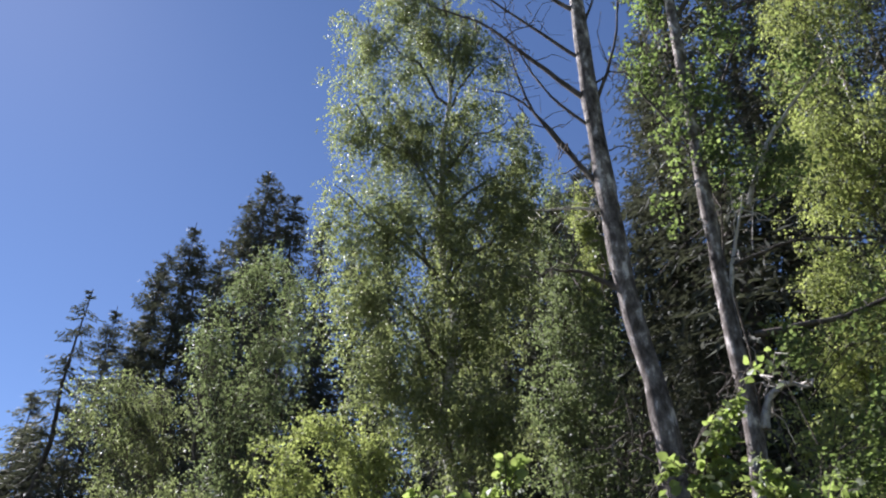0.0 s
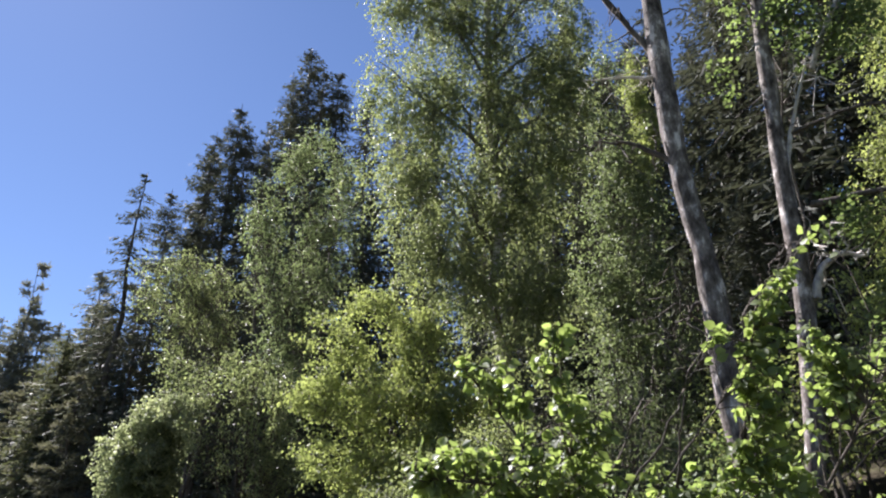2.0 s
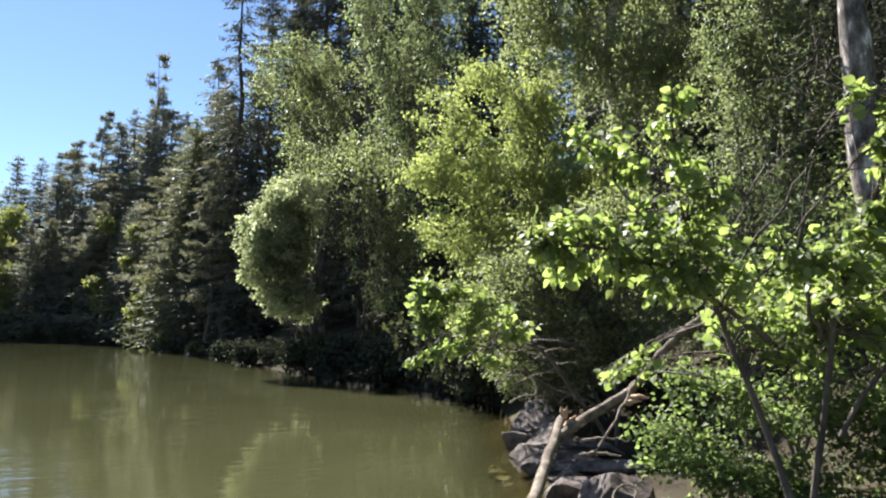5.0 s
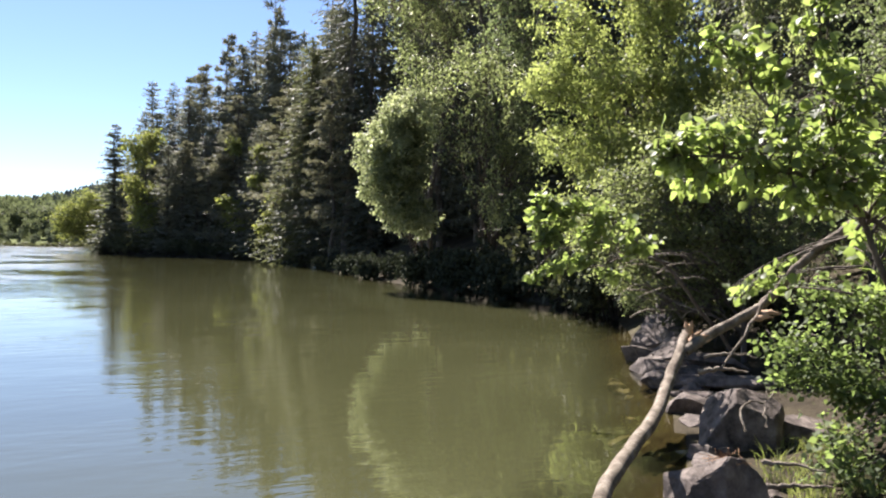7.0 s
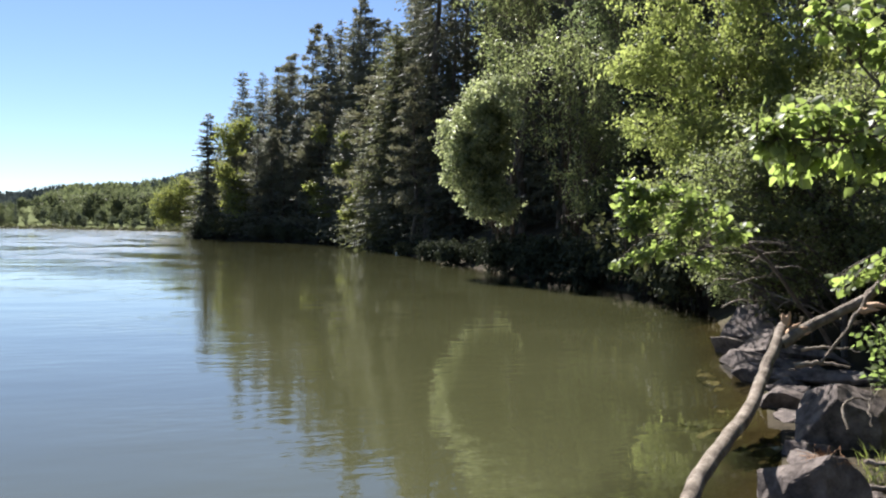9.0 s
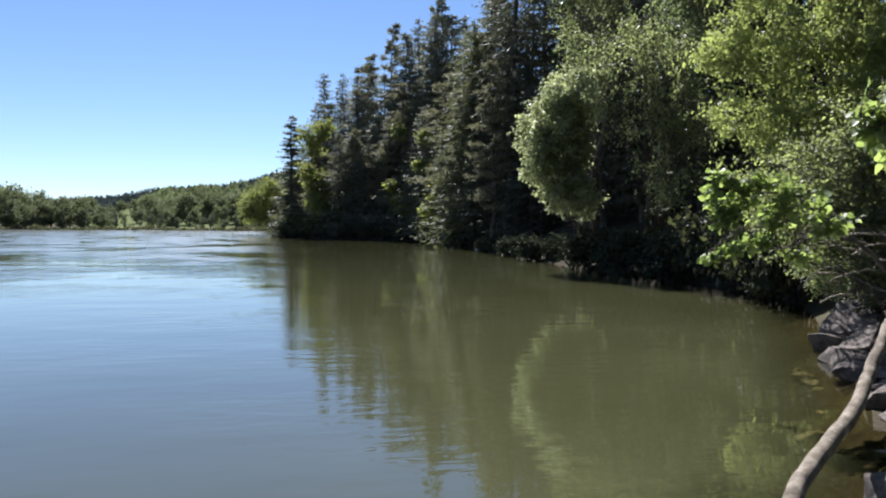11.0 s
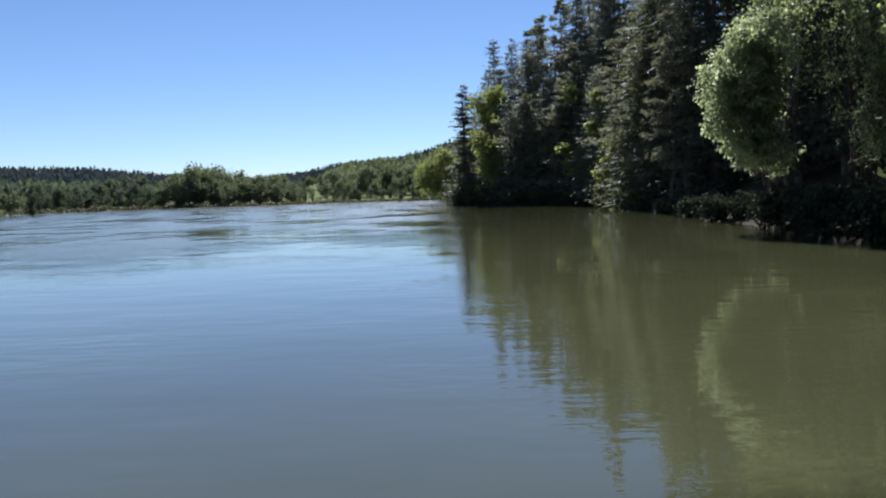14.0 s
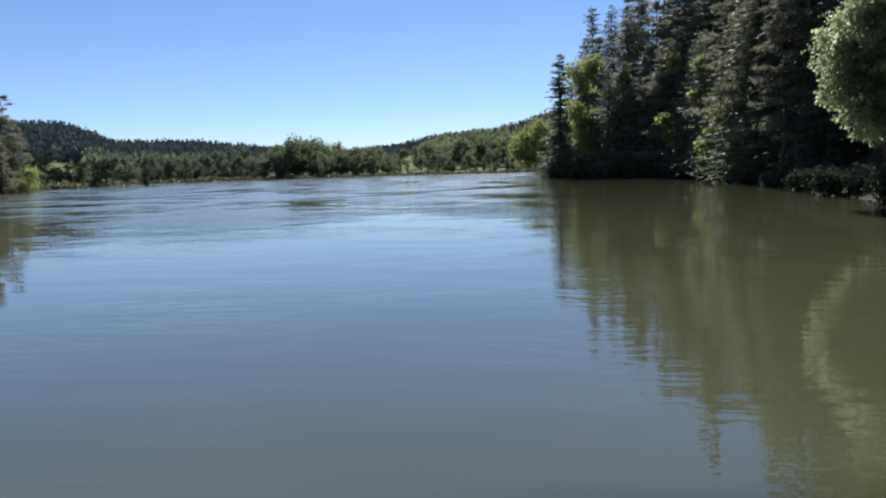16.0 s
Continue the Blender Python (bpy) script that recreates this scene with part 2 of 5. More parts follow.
# ---- mesh helpers ----
def mesh_of(name, verts, sizes, index):
    """A mesh from arrays: vertices, corners of each face, and the corners' vertices."""
    me = bpy.data.meshes.new(name)
    verts, sizes, index = np.asarray(verts, np.float32), np.asarray(sizes, np.int32), np.asarray(index, np.int32)
    me.vertices.add(len(verts))
    me.vertices.foreach_set("co", verts.ravel())
    me.loops.add(len(index))
    me.loops.foreach_set("vertex_index", index)
    me.polygons.add(len(sizes))
    me.polygons.foreach_set("loop_start", np.r_[0, np.cumsum(sizes)[:-1]].astype(np.int32))
    me.update(calc_edges=True)
    return me


def part(name, me, material, parent=None, label="", smooth=False, kind=""):
    """One mesh object, under a thing or a part. A bmesh or a mesh."""
    if isinstance(me, bmesh.types.BMesh):
        bm, me = me, bpy.data.meshes.new(name)
        bm.to_mesh(me)
        bm.free()
    if not me.materials:
        me.materials.append(material)
    if smooth:
        me.polygons.foreach_set("use_smooth", np.ones(len(me.polygons), bool))
    ob = new(name, me)
    if parent:
        ob.parent = parent
    if label or kind:
        tagged(ob, label, kind=kind)
    return ob


def unit(v):
    return v / np.maximum(np.linalg.norm(v, axis=-1, keepdims=True), 1e-9)


def leaf_quads(P, size, rng, aspect=0.62, bias=(0, 0, -0.3), wild=1.0, fold=0.18):
    """One folded four-cornered leaf at each place in P."""
    n = len(P)
    a = unit(rng.normal(size=(n, 3)) * wild + np.asarray(bias))
    b = unit(np.cross(a, rng.normal(size=(n, 3)) + np.array((0, 0, 0.6))))
    c = np.cross(a, b)
    s = (size * rng.uniform(0.65, 1.25, n))[:, None]
    w = s * aspect * 0.5
    mid = P + a * s * 0.45
    V = np.stack((P, mid + b * w + c * w * fold, P + a * s, mid - b * w + c * w * fold), 1).reshape(-1, 3)
    return V


def quads_mesh(name, V):
    return mesh_of(name, V, np.full(len(V) // 4, 4), np.arange(len(V)))


def tube(points, radii, sides=6):
    """Vertices and quads of a tapered tube along the points."""
    pts, radii = np.asarray(points, float), np.asarray(radii, float)
    d = unit(np.gradient(pts, axis=0))
    ref = np.where(np.abs(d[:, 2:3]) > 0.9, np.array([[1.0, 0, 0]]), np.array([[0, 0, 1.0]]))
    u = unit(np.cross(d, ref))
    v = np.cross(d, u)
    a = np.arange(sides) * 2 * np.pi / sides
    ring = u[:, None] * np.cos(a)[None, :, None] + v[:, None] * np.sin(a)[None, :, None]
    V = (pts[:, None] + ring * radii[:, None, None]).reshape(-1, 3)
    k = len(pts)
    i = np.arange(k - 1)[:, None] * sides
    j = np.arange(sides)[None]
    j2 = (j + 1) % sides
    F = np.stack((i + j, i + j2, i + sides + j2, i + sides + j), -1).reshape(-1, 4)
    return V, F


def tubes_mesh(name, tubes):
    V, F, at = [], [], 0
    for v, f in tubes:
        V.append(v)
        F.append(f + at)
        at += len(v)
    V, F = np.concatenate(V), np.concatenate(F)
    return mesh_of(name, V, np.full(len(F), 4), F.ravel())


def bent(a, b, rng, sag=0.0, wobble=0.06, k=7):
    """Points of a crooked branch from a to b."""
    a, b = np.asarray(a, float), np.asarray(b, float)
    t = np.linspace(0, 1, k)[:, None]
    L = np.linalg.norm(b - a)
    p = a + (b - a) * t
    p[1:-1] += rng.normal(size=(k - 2, 3)) * wobble * L
    p[:, 2] += sag * L * (np.sin(t[:, 0] * np.pi))
    return p


def spot(az, d, z=0.0):
    a = radians(az)
    return np.array((d * math.sin(a), d * math.cos(a), z))


# ---- ground and water ----
# the shore, as heading and distance from the standing place
SHORE = ((-100, 3.0), (-60, 2.8), (-30, 2.9), (0, 3.0), (20, 3.4), (33, 4.2), (41, 5.2), (43.6, 6.0), (43.0, 7.2), (41.2, 10.0),
         (40.4, 13.0), (38.5, 20.0), (34, 24.0), (30, 27.8), (26.6, 29.6), (22.5, 36), (18.6, 45), (15.5, 62), (13, 80),
         (10, 97), (5, 109), (0.6, 131), (0.2, 150), (-0.3, 340), (-8, 335), (-21, 345), (-29.5, 300), (-33.5, 215), (-36, 192),
         (-38.5, 144), (-46, 125), (-60, 110), (-80, 90), (-100, 60), (-110, 20))
shore_xy = np.array([spot(a, d)[:2] for a, d in SHORE])


def shore_distance(x, y):
    """Metres inland (negative: out on the lake)."""
    px, py = np.asarray(x, float).ravel(), np.asarray(y, float).ravel()
    best = np.full(px.shape, 1e9)
    inside = np.zeros(px.shape, bool)
    for (x0, y0), (x1, y1) in zip(shore_xy, np.roll(shore_xy, -1, 0)):
        ex, ey = x1 - x0, y1 - y0
        t = np.clip(((px - x0) * ex + (py - y0) * ey) / (ex * ex + ey * ey), 0, 1)
        best = np.minimum(best, np.hypot(px - x0 - t * ex, py - y0 - t * ey))
        cross = (y0 > py) != (y1 > py)
        inside ^= cross & (px < ex * (py - y0) / (ey if ey else 1e-9) + x0)
    return np.where(inside, -best, best).reshape(np.shape(x))


def step01(a, b, v):
    t = np.clip((v - a) / (b - a), 0, 1)
    return t * t * (3 - 2 * t)


def ground_z(x, y):
    x, y = np.asarray(x, float), np.asarray(y, float)
    s = shore_distance(x, y)
    r = np.hypot(x, y)
    az = np.degrees(np.arctan2(x, y))
    z = np.where(s < 0, np.maximum(-2.0, s * 0.35 - 0.05), 0.34 * step01(-0.15, 1.0 + 2.4 * step01(2.0, 3.4, x) * step01(15, 13, r), s))
    hill = step01(2, 11, x) * step01(1, 7, az)
    z = z + hill * 34 * (1 - np.exp(-np.maximum(s - 2.0, 0) * 0.5 / 34))
    # meadow and wooded hills beyond the far shore
    far = step01(0, 480, s) * step01(200, 420, r)
    crest = np.interp(az, (-50, -36, -34.4, -33.2, -31.4, -25.8, -21.2, -16, -11.7, -9, -3, 0, 4, 12), (4.0, 4.05, 4.0, 3.6, 2.8, 2.75, 2.25, 1.7, 2.0, 2.6, 3.2, 4.1, 4.6, 3.0))
    z = z + far * np.maximum(np.tan(np.radians(crest)) * 800 - 12, 0)
    bumps = np.sin(x * 1.7 + y * 0.6) * np.sin(y * 1.3 - x * 0.4) * 0.05 + np.sin(x * 0.31) * np.cos(y * 0.27) * 0.12
    return z + bumps * step01(0.2, 3, s)


radii = np.concatenate((np.linspace(0.4, 16, 50), np.geomspace(16.6, 4200, 110)))
angles = np.radians(np.concatenate((np.arange(-180, -60, 3.0), np.arange(-60, 100, 0.9), np.arange(100, 180, 3.0))))
gx, gy = np.outer(radii, np.sin(angles)), np.outer(radii, np.cos(angles))
gz = ground_z(gx, gy)
nr, na = gx.shape
gv = np.concatenate((np.stack((gx, gy, gz), -1).reshape(-1, 3), [[0, 0, float(ground_z(0.0, 0.0))]]))
ii, jj = np.meshgrid(np.arange(nr - 1), np.arange(na), indexing="ij")
j2 = (jj + 1) % na
gf = np.stack((ii * na + jj, (ii + 1) * na + jj, (ii + 1) * na + j2, ii * na + j2), -1).reshape(-1, 4)
cap = np.stack((np.full(na, nr * na), np.arange(na), (np.arange(na) + 1) % na), -1)
gme = mesh_of("ground", gv, np.r_[np.full(len(gf), 4), np.full(na, 3)], np.r_[gf.ravel(), cap.ravel()])
gme.materials.append(EARTH)
vx, vy = gv[:, 0], gv[:, 1]
reach_, bearing_, inland_ = np.hypot(vx, vy), np.degrees(np.arctan2(vx, vy)), shore_distance(vx, vy)
# turf behind the eye is unseen, added to bounce sun onto near foliage
behind_ = -(vx * math.sin(radians(40)) + vy * math.cos(radians(40)))
bounce_turf_ = np.clip((behind_ + 1.0) / 2.5, 0, 1) * np.clip((inland_ - 0.8) / 1.6, 0, 1) * np.clip((70 - reach_) / 15, 0, 1)
far_ = (reach_ > 120) * np.maximum(np.clip((inland_ - 20) / 8, 0, 1) * np.clip((8 - abs(bearing_ + 6)) / 2, 0, 1), np.clip((inland_ - 3) / 4, 0, 1) * np.clip((-28.5 - bearing_) / 2, 0, 1))
gme.attributes.new("grassy", "FLOAT", "POINT").data.foreach_set("value", np.maximum(bounce_turf_, far_).astype(np.float32))
ground = part("ground", gme, EARTH, smooth=True)
tagged(ground, "dark forest floor and grassy banks round the lake, with unseen turf added behind", "ground", kind="structure")

wr = np.concatenate((np.linspace(0.8, 16, 62), np.geomspace(16.8, 1500, 46)))
wa = np.radians(np.concatenate((np.arange(0, 60, 1.5), np.arange(60, 360, 6.0))))
wx, wy = np.outer(wr, np.sin(wa)), np.outer(wr, np.cos(wa))
wnn = len(wa)
ii, jj = np.meshgrid(np.arange(len(wr) - 1), np.arange(wnn), indexing="ij")
j2 = (jj + 1) % wnn
wf = np.stack((ii * wnn + jj, (ii + 1) * wnn + jj, (ii + 1) * wnn + j2, ii * wnn + j2), -1).reshape(-1, 4)
water = part("water", mesh_of("water", np.stack((wx, wy, np.zeros_like(wx)), -1).reshape(-1, 3), np.full(len(wf), 4), wf.ravel()[::-1]), WATER)
water.data.attributes.new("depth", "FLOAT", "POINT").data.foreach_set("value", np.maximum(0, -ground_z(wx, wy)).ravel().astype(np.float32))
tagged(water, "calm murky green lake water mirroring trees and sky", "water", kind="structure")


# ---- trees ----
def leaf_blades(P, A, size, rng, aspect=0.62, fold=0.2, tilt=0.55):
    """One folded leaf at each place, along its own direction, its face mostly upwards."""
    n = len(P)
    up = np.array((0, 0, 1.0)) + rng.normal(size=(n, 3)) * tilt
    b = unit(np.cross(up, A))
    c = np.cross(A, b)
    s = (size * rng.uniform(0.6, 1.3, n))[:, None]
    w = s * aspect * 0.5
    mid = P + A * s * 0.42
    return np.stack((P, mid + b * w + c * w * fold, P + A * s - c * s * 0.12, mid - b * w + c * w * fold), 1).reshape(-1, 3)


def branched_tree(name, label, base, lobes, leaves, size, leaf, bark, trunk_radius, seed, boughs=300, twigs=10, reach=0.5, hang=0.0, inner=0.35,
                  lean=(0, 0), top=0.85, aspect=0.62, category="tree", stems=1, group="", twig_skin=None, bough_radius=0.014, low=0.15, shown=1.0, swell=1.15):
    """A broad-leaved tree grown from its wood: trunk, limbs to each mass of the crown, boughs from the limbs, twigs along the boughs and
    leaves along the twigs. lobes: centre (relative to the base) and radii of the masses. hang: how far the twigs droop, in metres."""
    rng = np.random.default_rng(seed)
    base = np.asarray(base, float)
    root = tagged(new(name), label, category, group)
    root.location = base
    lob = np.array(lobes, float)
    lob[:, 3:] *= swell
    wood = twig_skin or (BARK if bark is WHITE_BARK else bark)
    h = top * (lob[:, 2] + lob[:, 5]).max()
    trunks, ways = [], []
    for st in range(stems):
        off = rng.normal(size=2) * (0.25 if stems > 1 else 0)
        far = rng.normal(size=2) * (0.14 * h if stems > 1 else 0)
        tr = bent((off[0], off[1], -0.4), (lean[0] * h + far[0], lean[1] * h + far[1], h), rng, 0, 0.012, 10)
        ways.append(tr)
        trunks.append(tube(tr, np.linspace(1, 0.16, 10) ** 0.9 * trunk_radius, 8))
    part("trunk", tubes_mesh("trunk", trunks), bark, root, smooth=True)
    roots = np.zeros((len(lob), 3))
    for q, l in enumerate(lob):
        tr = ways[q % stems]
        hz = np.clip(l[2] - 0.6 * l[5] - 0.35 * np.hypot(l[0], l[1]), 0.12 * h, 0.92 * h)
        a = np.array([np.interp(hz, tr[:, 2], tr[:, j]) for j in range(3)])
        roots[q] = a
        limb = bent(a, l[:3] + (0, 0, 0.3 * l[5]), rng, 0.06, 0.03)
        part("limb", tubes_mesh("limb", [tube(limb, np.linspace(0.36, 0.07, 7) * trunk_radius, 6)]), wood, root, smooth=True)
    # boughs: from inside each mass out to its skin
    wgt = (lob[:, 3] * lob[:, 4] * lob[:, 5]) ** 0.66
    which = rng.choice(len(lob), boughs, p=wgt / wgt.sum())
    d = unit(rng.normal(size=(boughs, 3)))
    rad = inner + (1 - inner) * rng.uniform(0, 1, boughs) ** 0.7
    rad = rad * rng.uniform(0.8, 1.15, boughs)
    E = lob[which, :3] + d * rad[:, None] * lob[which, 3:]
    f = rng.uniform(0.3, 1.05, boughs)[:, None]
    S = roots[which] + (lob[which, :3] - roots[which]) * f + rng.normal(size=(boughs, 3)) * lob[which, 3:] * 0.22
    M = (S + E) / 2 + np.array((0, 0, 0.12)) * np.linalg.norm(E - S, axis=1)[:, None] + rng.normal(size=(boughs, 3)) * 0.06
    keep = E[:, 2] + base[2] > low
    S, M, E = S[keep], M[keep], E[keep]
    nb = len(E)

    def along(u):
        return S[:, None] * ((1 - u) ** 2)[..., None] + M[:, None] * (2 * u * (1 - u))[..., None] + E[:, None] * (u ** 2)[..., None]

    line = along(np.tile(np.linspace(0, 1, 5), (nb, 1)))
    take = np.arange(nb)[rng.uniform(size=nb) < shown]
    part("bough", tubes_mesh("bough", [tube(line[q], np.linspace(1, 0.25, 5) * bough_radius, 3) for q in take]), wood, root, smooth=True, kind="stuff")
    # twigs along the outer part of each bough, leaves along each twig
    u = 0.22 + 0.78 * rng.uniform(size=(nb, twigs)) ** 0.8
    T0 = along(u)
    go = unit(E - S)[:, None]
    side = unit(np.cross(go, np.array((0, 0, 1.0))))
    dirn = unit(go * 0.6 + side * rng.choice((-1, 1), (nb, twigs))[..., None] * 0.8 + rng.normal(size=(nb, twigs, 3)) * 0.4 + np.array((0, 0, 0.05)))
    tl = reach * rng.uniform(0.45, 1.15, (nb, twigs))
    fall = hang * rng.uniform(0.25, 1.1, (nb, twigs)) * rng.uniform(0.5, 1.2, (nb, 1))
    k = max(2, leaves // (nb * twigs))
    f = (np.arange(k) + rng.uniform(0.1, 0.9, (nb, twigs, k))) / k
    P = T0[:, :, None] + dirn[:, :, None] * (tl[..., None] * (np.sqrt(f) if hang else f))[..., None]
    P[..., 2] -= fall[..., None] * f ** 1.25
    P = P + rng.normal(size=P.shape) * (0.035 + 0.25 * size)
    down = np.array((0, 0, -0.9 if hang else -0.3))
    A = unit(dirn[:, :, None] * (0.35 if hang else 0.7) + rng.normal(size=P.shape) * 0.6 + down)
    P, A = P.reshape(-1, 3), A.reshape(-1, 3)
    keep = P[:, 2] + base[2] > low
    part("crown", quads_mesh("crown", leaf_blades(P[keep], A[keep], size, rng, aspect)), leaf, root, kind="stuff")
    return root


def spruce_mesh(height, spread, seed, bare=0.06, dense=1.0, droop=0.35, slim=1.0, m=6, frond=1.0):
    """Needle sprays and boughs of a spruce standing at the origin."""
    rng = np.random.default_rng(seed)
    n = int(height * 18 * dense)
    z = np.sort(height * (bare + (0.99 - bare) * rng.uniform(0, 1, n) ** 1.15))
    z = np.where(z < 0.75 * height, np.round(z / 0.75) * 0.75 + rng.normal(size=n) * 0.16, z)
    up = np.clip((z / height - bare) / (1 - bare), 0, 1)
    L = spread * (1 - up) ** 0.75 * rng.uniform(0.4, 1.15, n) * np.minimum(1, 0.7 + up * 3) + 0.2 + 0.35 * np.minimum(1, (1 - up) * 12)
    az = rng.uniform(0, 2 * np.pi, n)
    out = np.stack((np.cos(az), np.sin(az), 0 * az), 1)
    side = np.stack((-np.sin(az), np.cos(az), 0 * az), 1)
    quads, boughs = [], []
    for q in range(m):
        u = (q + 0.6) / m
        drop = -droop * L * (u ** 1.4) + (up - 0.35) * 0.5 * L * u + 0.22 * L * u ** 3
        c = out * (L * u)[:, None]
        c[:, 2] += z + drop
        for sg in (-1, 1, 0):
            ln = frond * (0.25 + 0.36 * L * (1 - u) ** 0.6) * rng.uniform(0.6, 1.3, n)
            if sg == 0:
                dirn = unit(out * 0.5 + rng.normal(size=(n, 3)) * 0.35 + np.array((0, 0, -0.75)))
                ln = ln * 0.8
            else:
                dirn = unit(side * sg + out * 0.75 + rng.normal(size=(n, 3)) * 0.25 + np.array((0, 0, -0.35)))
            flat = unit(np.cross(dirn, rng.normal(size=(n, 3)) + np.array((0, 0, 1.2))))
            w = slim * (0.035 + 0.055 * ln)[:, None]
            t = c + dirn * ln[:, None]
            mid = c + dirn * ln[:, None] * 0.45
            quads.append(np.stack((c, mid + flat * w, t, mid - flat * w), 1).reshape(-1, 3))
    Q = np.concatenate(quads)
    for q in range(0, n, 6):
        e = out[q] * L[q] * 0.8
        boughs.append(tube(np.array(((0, 0, z[q]), e * 0.5 + (0, 0, z[q] - droop * L[q] * 0.2), e + (0, 0, z[q] - droop * L[q] * 0.6))),
                           np.array((0.03, 0.02, 0.008)), 3))
    rs = np.random.default_rng(seed + 7)
    tr = bent((0, 0, -1.5), (0, 0, height), rs, 0, 0.004, 9)
    trunk = tubes_mesh("trunk", [tube(tr, np.linspace(0.014 * height, 0.02, 9), 7)])
    return quads_mesh("crown", Q), trunk, tubes_mesh("boughs", boughs)


def pine_mesh(height, spread, seed, bare=0.35):
    """A Scots pine: bare stem, uneven flat masses of needle tufts."""
    rng = np.random.default_rng(seed)
    quads, boughs = [], []
    n = int(40 + height)
    for q in range(n):
        up = rng.uniform(0, 1) ** 0.8
        z = height * (bare + (1 - bare) * up)
        L = spread * (1 - up * 0.72) * rng.uniform(0.45, 1.1)
        a = rng.uniform(0, 2 * np.pi)
        tip = np.array((math.cos(a) * L, math.sin(a) * L, z + rng.uniform(-0.1, 0.35) * L))
        b = bent((0, 0, z - 0.1 * L), tip, rng, -0.05, 0.05, 5)
        boughs.append(tube(b, np.linspace(0.055, 0.012, 5), 4))
        k = int(12 + 26 * L / spread)
        u = rng.uniform(0.35, 1.05, k) ** 0.7
        c = b[0] + (tip - b[0]) * u[:, None] + rng.normal(size=(k, 3)) * np.array((0.3, 0.3, 0.1)) * L * 0.6
        for _ in range(5):
            d = unit(rng.normal(size=(k, 3)) * np.array((1, 1, 0.7)) + (tip - b[0]) / L * 0.6 + np.array((0, 0, 0.25)))
            fl = unit(np.cross(d, rng.normal(size=(k, 3))))
            ln = rng.uniform(0.3, 0.62, k)[:, None]
            quads.append(np.stack((c, c + d * ln * 0.6 + fl * 0.05, c + d * ln, c + d * ln * 0.6 - fl * 0.05), 1).reshape(-1, 3))
    tr = bent((0, 0, -1.5), (0, 0, height * 0.98), rng, 0, 0.008, 9)
    trunk = tubes_mesh("trunk", [tube(tr, np.linspace(0.013 * height, 0.03, 9), 7)])
    return quads_mesh("crown", np.concatenate(quads)), trunk, tubes_mesh("boughs", boughs)


def conifer_model(kind, height, spread, seed, deep=False, skin=None, **kw):
    crown, trunk, boughs = (spruce_mesh if kind == "spruce" else pine_mesh)(height, spread, seed, **kw)
    # deep: needles and boughs coloured as if in shade
    leaf = skin or SHADED_NEEDLE if deep or skin else NEEDLE if kind == "spruce" else PINE_NEEDLE
    for me, mat in ((crown, leaf), (trunk, BARK), (boughs, SHADED_BARK if deep else BARK)):
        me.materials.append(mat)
    return height, crown, trunk, boughs


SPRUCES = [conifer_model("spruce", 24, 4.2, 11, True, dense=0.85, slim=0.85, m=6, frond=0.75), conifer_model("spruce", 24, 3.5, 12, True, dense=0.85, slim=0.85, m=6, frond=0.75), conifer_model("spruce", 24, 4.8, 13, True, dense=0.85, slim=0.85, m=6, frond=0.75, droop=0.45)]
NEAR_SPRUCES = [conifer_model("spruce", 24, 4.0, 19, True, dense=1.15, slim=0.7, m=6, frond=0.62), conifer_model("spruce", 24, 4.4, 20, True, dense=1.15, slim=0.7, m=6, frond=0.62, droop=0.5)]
FAR_SPRUCES = [conifer_model("spruce", 24, 4.2, 16, dense=0.78, slim=1.12, m=4), conifer_model("spruce", 24, 3.6, 17, dense=0.78, slim=1.12, m=4), conifer_model("spruce", 24, 4.8, 18, dense=0.78, slim=1.12, m=4, droop=0.45)]
SLIM = [conifer_model("spruce", 24, 2.4, 14, bare=0.02, dense=1.0, slim=1.5, m=4)]
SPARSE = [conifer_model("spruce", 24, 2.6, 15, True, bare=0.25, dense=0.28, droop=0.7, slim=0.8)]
PINES = [conifer_model("pine", 22, 3.4, 21), conifer_model("pine", 22, 2.9, 22, bare=0.25), conifer_model("pine", 22, 3.8, 23, bare=0.03)]
OLIVE = [conifer_model("spruce", 20, 5.4, 24, skin=OLIVE_NEEDLE, bare=0.03, dense=1.5, droop=0.55, slim=0.8, m=6, frond=0.62)]
EYE_Z = 1.8


def conifer(models, az, d, tip_el, seed, wide=1.0, label="", name="spruce_tree"):
    """A conifer whose tip shows at that heading and elevation, d metres away."""
    rng = np.random.default_rng(seed)
    if models is SPRUCES and d > 68:
        models = FAR_SPRUCES
    elif models is SPRUCES and d < 32:
        models = NEAR_SPRUCES
    h0, crown, trunk, boughs = models[seed % len(models)]
    x, y, _ = spot(az, d)
    z = float(ground_z(x, y)) if shore_distance(x, y) > 0 else 0.1
    tip = EYE_Z + d * math.tan(radians(tip_el))
    s = max((tip - z) / h0, 0.15)
    root = tagged(new(name), label, "tree", "trees of the lakeside forest")
    sw = wide * s ** 0.6
    root.matrix_basis = pose(x, y, z, rng.uniform(-1.5, 1.5), rng.uniform(-1.5, 1.5), rng.uniform(0, 360)) @ Matrix.Diagonal((sw, sw, s, 1))
    for nm, me in (("crown", crown), ("trunk", trunk), ("bough", boughs)):
        part(nm, me, None, root, kind="" if nm == "trunk" else "stuff")
    return root


SPRUCE_LABEL = "tall dark green spruce on the wooded slope"
PINE_LABEL = "tall pine with tufted grey-green crown on the wooded shore"
